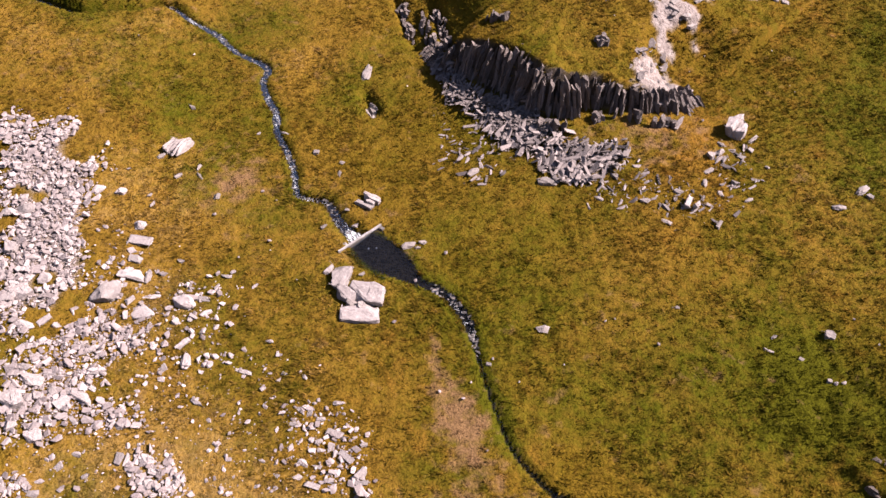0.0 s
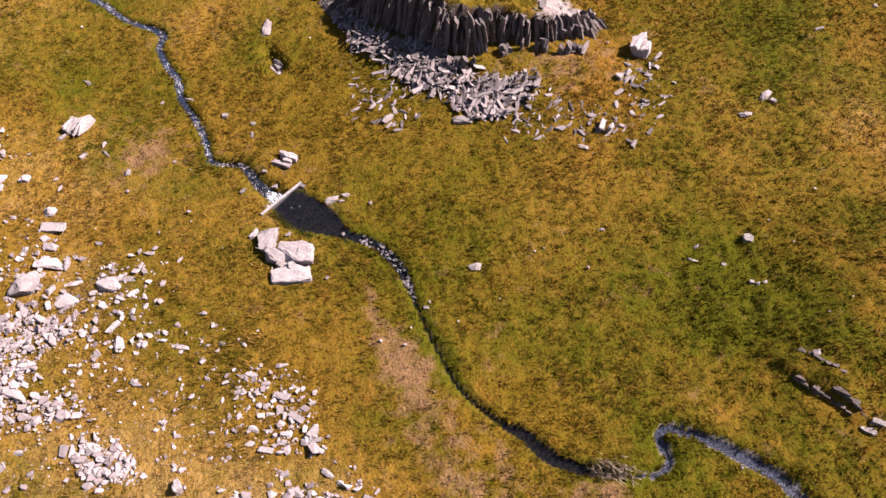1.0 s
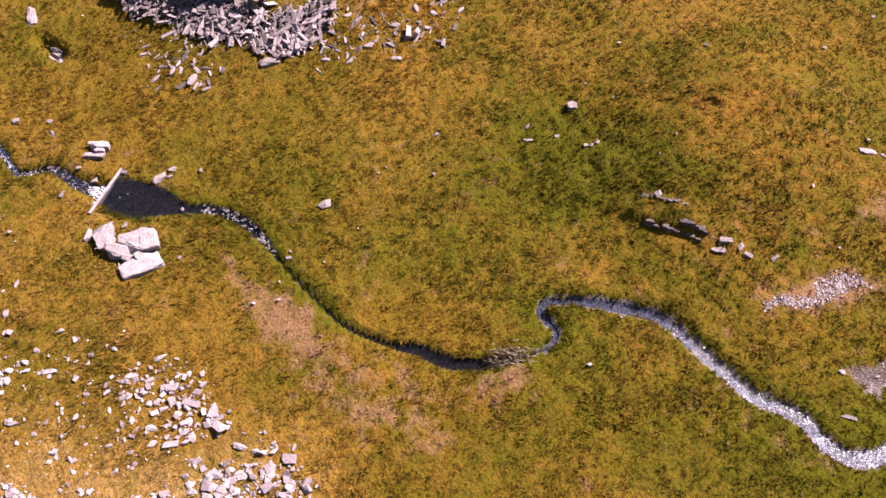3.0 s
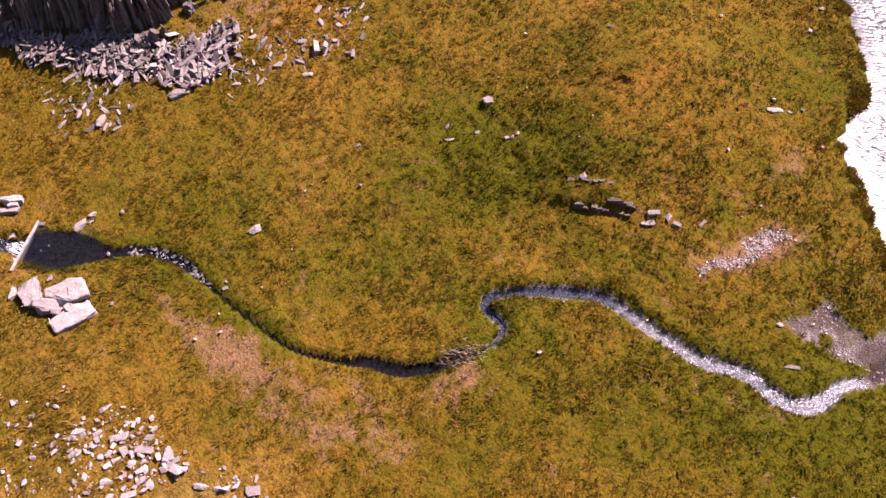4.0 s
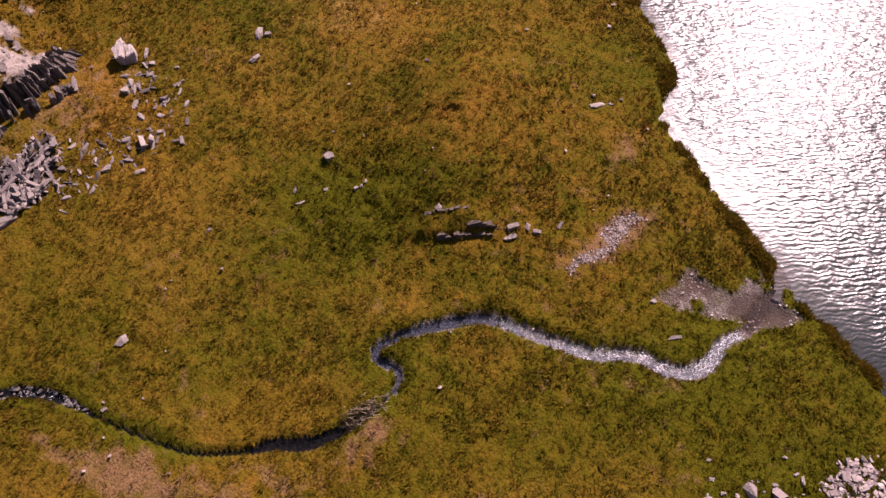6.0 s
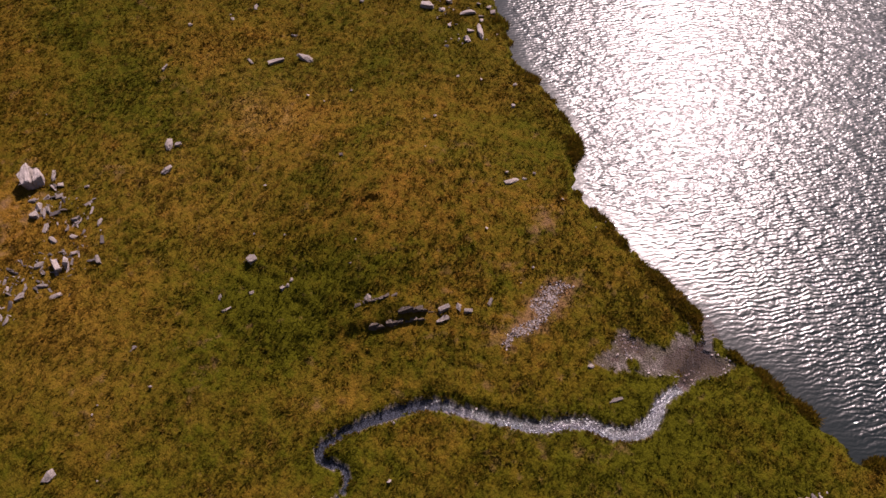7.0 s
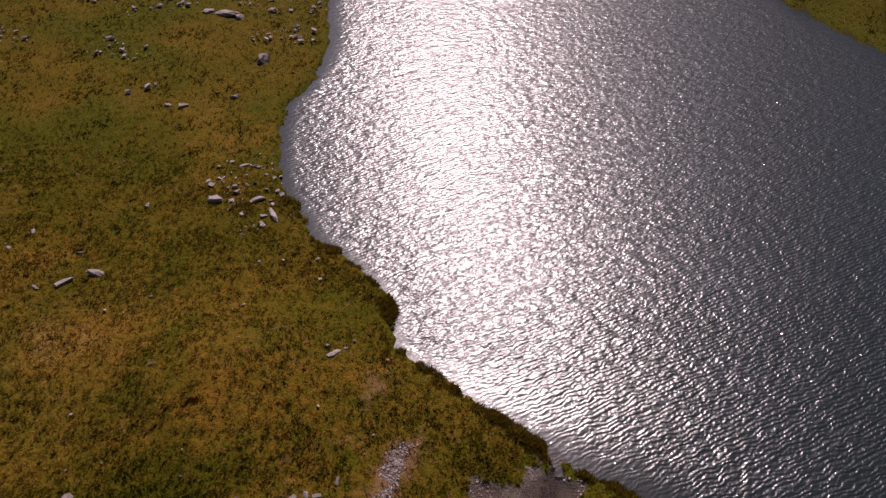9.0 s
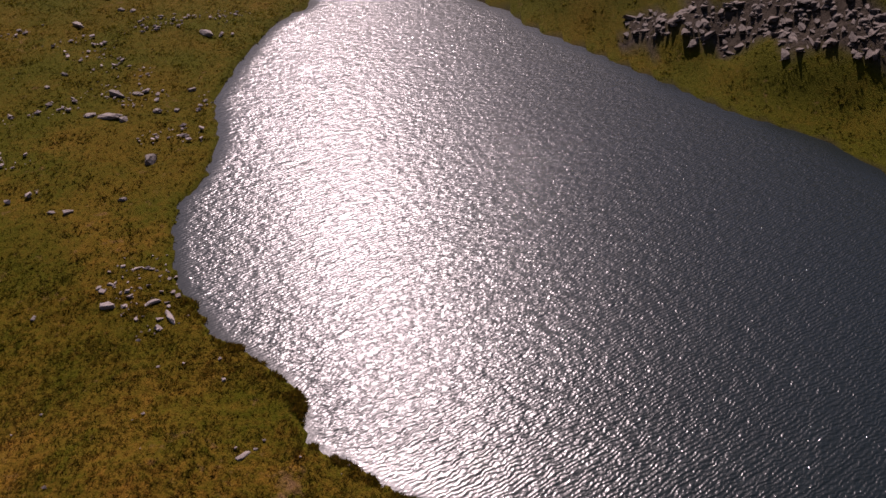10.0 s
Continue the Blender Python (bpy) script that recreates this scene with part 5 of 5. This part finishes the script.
def beam(name, size, m, mat, parent, label="", wear=0.02, seed=0):
    bm = bmesh.new()
    box(bm, size, Matrix())
    bmesh.ops.subdivide_edges(bm, edges=[e for e in bm.edges if e.calc_length() > 0.5], cuts=7)
    bmesh.ops.bevel(bm, geom=[e for e in bm.edges if len(e.link_faces) == 2 and e.calc_face_angle() > 1], offset=wear, segments=2, affect="EDGES")
    for v in bm.verts:
        v.co += Vector([noise.noise(v.co * 3 + Vector((seed, k * 9, 0))) for k in range(3)]) * wear
    ob = part(name, bm, mat, parent, label)
    ob.matrix_local = m
    return ob


def make_weir():
    ax, ay, bx, by = -6.45, 32.75, -3.75, 35.1
    top = LEVEL[_dam - 1] + 0.10
    turn = math.degrees(math.atan2(by - ay, bx - ax))
    base = new("weir")
    base.matrix_world = pose((ax + bx) / 2, (ay + by) / 2, top - 0.7, 0, 0, turn)
    beam("crest_beam", (3.45, 0.13, 0.14), pose(0, 0, 0.70), CONCRETE, base, "pale weathered crest beam", 0.02, 1)
    beam("wall", (3.2, 0.10, 0.75), pose(0, 0.02, 0.25), WET_STONE, base, "wet dark-stained weir wall", 0.015, 2)
    beam("spill_sill", (0.85, 0.32, 0.14), pose(-1.25, 0.28, 0.52, 4, 0, 4), CONCRETE, base, "broken slab below the crest", 0.03, 3)
    beam("abutment", (0.35, 0.4, 0.4), pose(1.62, -0.15, 0.42, 0, 4, 12), WET_STONE, base, "rough stone abutment", 0.05, 4)
    beam("abutment", (0.5, 0.4, 0.4), pose(-1.75, 0.05, 0.42, 0, -3, -14), CONCRETE, base, "rough stone abutment", 0.05, 5)
    tagged(base, "small concrete weir damming a dark pool in the stream", "weir")


make_weir()


def make_foam_glints():
    """White water: lumpy patches over the falls and between the stones; on the riffle they stand for sun glints."""
    rng = random.Random(51)
    verts, faces = [], []
    spots = [(_dam + 1.2 + k * 0.2, rng.uniform(-0.5, 0.5), rng.uniform(0.08, 0.2)) for k in range(1, 14)]
    for _ in range(46):
        u, r = rng.uniform(_dam + 3, len(STREAM) - 6), rng.uniform(0.04, 0.09)
        spots += [(u + rng.gauss(0, 0.5), rng.uniform(-0.8, 0.8), r * rng.uniform(0.4, 1.1)) for _ in range(5)]
    for _ in range(24):
        spots.append((rng.choice((131.5, 135, 139)) + rng.gauss(0, 1), rng.uniform(-0.7, 0.7), rng.uniform(0.015, 0.05)))
    # riffle by the tarn: white flecks laid on as sun glints
    for _ in range(220):
        spots.append((rng.gauss(20, 9), rng.uniform(-1.0, 1.0), rng.uniform(0.02, 0.06)))
    spots = [(u + rng.gauss(0, 0.45), across + rng.gauss(0, 0.3), r * rng.uniform(0.15, 0.55)) for u, across, r in spots for _ in range(5)]
    for u, across, r in spots:
        across = max(-1.0, min(1.0, across))
        if not 1 < u < len(STREAM) - 2:
            continue
        x, y, turn = along(STREAM[:, :2], u)
        half = float(np.interp(u, np.arange(len(STREAM)), STREAM[:, 2]))
        x, y = x - math.sin(turn) * across * half, y + math.cos(turn) * across * half
        z = float(np.interp(u, np.arange(len(STREAM)), LEVEL)) + 0.01
        first = len(verts)
        verts.append((x, y, z + r * 0.35))
        for k in range(7):
            a = k / 7 * 6.283
            q = r * rng.uniform(0.35, 1.3)
            du, dv = 2.4 * q * math.cos(a), 0.75 * q * math.sin(a)
            verts.append((x + du * math.cos(turn) - dv * math.sin(turn), y + du * math.sin(turn) + dv * math.cos(turn), z))
        faces += [(first, first + 1 + k, first + 1 + (k + 1) % 7) for k in range(7)]
    ob = new("white_water_glints", mesh_of("white_water_glints", verts, faces, FOAM_GLINT, True))
    tagged(ob, "white broken water over the stones, and white flecks for sun glints on the riffle", "water", kind="stuff")


make_foam_glints()


def stream_stones():
    rng = random.Random(57)
    placed = []
    for _ in range(340):
        u = rng.uniform(_dam + 2, len(STREAM) - 6) if rng.random() < 0.75 else rng.uniform(126, 146)
        x, y, turn = along(STREAM[:, :2], u)
        half = float(np.interp(u, np.arange(len(STREAM)), STREAM[:, 2]))
        a = rng.uniform(-1.6, 1.6)
        x, y = x - math.sin(turn) * a * half, y + math.cos(turn) * a * half
        size = rng.uniform(0.06, 0.22)
        z = float(np.interp(u, np.arange(len(STREAM)), LEVEL))
        placed.append((rng.choice(SMALL), pose(x, y, z + 0.01, 0, 0, rng.uniform(0, 180)) @ Matrix.Diagonal((size * 1.3, size, size * 0.6, 1))))
    heap("stream_stones", placed, "rounded wet stones along the stream bed", "stones", WET_STONE)


stream_stones()
loose_stones()


# ---- grass ----
def make_grass(name, x0, x1, y0, y1, count, blades, scale, seed, label="short olive and straw-coloured moor grass", tussock=False):
    rng = np.random.default_rng(seed)
    x, y = rng.uniform(x0, x1, count), rng.uniform(y0, y1, count)
    dry, lush, bare, stony, bed, crag, rock, rust = (on_grid(g, x, y) for g in GRID_COVER)
    keep = (bed < 0.25) & ((crag < 0.4) | (rng.random(count) < 0.22)) & (rock < 0.4) & (rng.random(count) > np.clip(bare, 0, 1) * 0.8) & (rng.random(count) > stony * 1.5)
    if tussock:
        keep &= rng.random(count) < 0.35 + 0.65 * ramp(fbm(x, y, 5.0, 3, 79) + 0.5 * ramp(x, 0, 16), 0.0, 0.6)
    x, y, dry, lush, bare, rust = x[keep], y[keep], dry[keep], lush[keep], bare[keep], rust[keep]
    n = len(x)
    z = on_grid(GRID_Z, x, y)
    # a few large tussocks among many small tufts
    size = scale * np.where(rng.random(n) < 0.10, rng.uniform(1.1, 1.7, n), rng.uniform(0.5, 1.05, n)) * (0.85 + 0.5 * np.clip(fbm(x, y, 2.2, 2, 77), -0.5, 1))
    tone, shade = rng.random(n), rng.uniform(0.7, 1.3, n)
    turn = np.where(rng.random((n, blades)) < 0.4, rng.uniform(0, 6.283, (n, blades)), 3.7 + 1.2 * fbm(x, y, 6.0, 2, 78)[:, None] + rng.normal(0, 0.8, (n, blades)))
    lean = rng.uniform(0.7, 1.4, (n, blades))
    if tussock:      # blades fan out from one root, each tussock of its own tone
        size, tone, shade = scale * rng.uniform(0.55, 1.1, n), rng.random(n) ** 0.7, rng.uniform(0.9, 1.7, n)
        turn, lean = rng.uniform(0, 6.283, (n, blades)), rng.uniform(0.5, 1.3, (n, blades))
    tall = rng.uniform(0.12, 0.28, (n, blades)) * size[:, None]
    off = rng.uniform(0, 0.11, (n, blades)) * size[:, None]
    around = turn if tussock else rng.uniform(0, 6.283, (n, blades))
    bx, by = x[:, None] + off * np.cos(around), y[:, None] + off * np.sin(around)
    wide = 0.036 * size[:, None]
    px, py = -np.sin(turn) * wide, np.cos(turn) * wide
    tipx, tipy = bx + np.cos(turn) * np.sin(lean) * tall, by + np.sin(turn) * np.sin(lean) * tall
    base = np.broadcast_to(z[:, None] - 0.02, bx.shape)
    tip = base + np.cos(lean) * tall + 0.02
    v = np.stack([np.stack([bx - px, by - py, base], -1), np.stack([bx + px, by + py, base], -1), np.stack([tipx, tipy, tip], -1)], 2).reshape(-1, 3)
    mesh = mesh_of(name, v, np.arange(len(v)).reshape(-1, 3), GRASS)
    for key, values in (("dry", dry), ("lush", lush), ("bare", bare), ("rust", rust), ("tone", tone), ("shade", shade)):
        mark(mesh, key, np.repeat(values, blades * 3))
    tagged(new(name, mesh), label, "grass", kind="stuff")


make_grass("grass", -46, 56, -14, 76, 250000, 5, 1.0, 4)
make_grass("tussocks", -34, 52, -12, 62, 20000, 13, 1.15, 14, "straw-tipped tussocks standing over the short moor grass", True)
make_grass("far_grass", 56, 135, 10, 75, 42000, 4, 1.5, 5)
make_grass("far_shore_grass", 60, 130, -60, 0, 34000, 4, 1.1, 6)


def make_rushes(count=13000, blades=9):
    """Dark rushes and sedge that overhang the shore of the tarn and the banks of the stream."""
    rng = np.random.default_rng(8)
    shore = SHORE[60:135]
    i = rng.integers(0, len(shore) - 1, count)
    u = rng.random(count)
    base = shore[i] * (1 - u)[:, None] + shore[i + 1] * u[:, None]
    k = rng.integers(0, len(STREAM) - 1, count)
    v = rng.random(count)
    bank = STREAM[k] * (1 - v)[:, None] + STREAM[k + 1] * v[:, None]
    t = STREAM[k + 1, :2] - STREAM[k, :2]
    n = np.stack([-t[:, 1], t[:, 0]], 1) / np.linalg.norm(t, axis=1)[:, None]
    beside = bank[:, :2] + n * (rng.choice((-1, 1), count) * np.where((k > 104) & (k < 128), bank[:, 2] * rng.random(count), bank[:, 2] + 0.05 + np.abs(rng.normal(0, 0.16, count))))[:, None]
    by_stream = rng.random(count) < 0.12
    p = np.where(by_stream[:, None], beside, base + rng.normal(0, 0.36, (count, 2)))
    clump = fbm(p[:, 0], p[:, 1], 1.2, 2, 83) > 0.05
    z = on_grid(GRID_Z, p[:, 0], p[:, 1])
    keep = clump & np.where(by_stream, True, z > -0.02)
    p, z, by_stream = p[keep], z[keep], by_stream[keep]
    m = len(p)
    size = np.where(by_stream, 0.6, 1.1) * rng.uniform(0.6, 1.2, m)
    turn, lean = rng.uniform(0, 6.283, (m, blades)), rng.uniform(0.2, 1.2, (m, blades))
    tall = rng.uniform(0.15, 0.34, (m, blades)) * size[:, None]
    off = rng.uniform(0, 0.14, (m, blades)) * size[:, None]
    bx, by = p[:, :1] + off * np.cos(turn), p[:, 1:2] + off * np.sin(turn)
    px, py = -np.sin(turn) * 0.04, np.cos(turn) * 0.04
    foot = np.broadcast_to(z[:, None] - 0.03, bx.shape)
    tip = np.stack([bx + np.cos(turn) * np.sin(lean) * tall, by + np.sin(turn) * np.sin(lean) * tall, foot + np.cos(lean) * tall + 0.03], -1)
    v = np.stack([np.stack([bx - px, by - py, foot], -1), np.stack([bx + px, by + py, foot], -1), tip], 2).reshape(-1, 3)
    mesh = mesh_of("rushes", v, np.arange(len(v)).reshape(-1, 3), GRASS)
    for key, value in (("dry", 0.4), ("lush", 0.4), ("bare", 0.0), ("rust", 0.0)):
        mark(mesh, key, np.full(len(v), value))
    mark(mesh, "tone", np.repeat(rng.random(m), blades * 3))
    mark(mesh, "shade", np.repeat(rng.uniform(0.5, 1.3, m), blades * 3))
    tagged(new("rushes", mesh), "dark green rushes along the water's edge", "rushes", kind="stuff")


make_rushes()


def make_reed_mat():
    """Bleached reeds lying over the choked channel between the pool and the bend."""
    rng = np.random.default_rng(18)
    count = 170
    u = rng.random(count)
    x, y = 9.7 + 1.7 * u + rng.normal(0, 0.15, count), 13.7 - 0.5 * u + rng.normal(0, 0.26, count)
    z = on_grid(GRID_Z, x, y) + rng.uniform(0.12, 0.3, count)
    turn = rng.normal(2.55, 0.45, count)
    long, wide = rng.uniform(0.2, 0.5, count), rng.uniform(0.006, 0.014, count)
    dx, dy = np.cos(turn) * long, np.sin(turn) * long
    px, py = -np.sin(turn) * wide, np.cos(turn) * wide
    drop = rng.uniform(-0.06, 0.06, count)
    v = np.stack([np.stack([x - dx - px, y - dy - py, z], -1), np.stack([x - dx + px, y - dy + py, z], -1), np.stack([x, y, z + 0.05], -1),
                  np.stack([x + dx, y + dy, z + drop], -1)], 1)
    i = np.arange(count)[:, None] * 4
    faces = np.concatenate([i + [0, 1, 2], i + [0, 2, 3], i + [1, 3, 2]])
    tagged(new("reed_mat", mesh_of("reed_mat", v.reshape(-1, 3), faces, DEAD_REED)), "bleached dead reeds lying over a choked stream channel", "reeds", kind="stuff")


make_reed_mat()
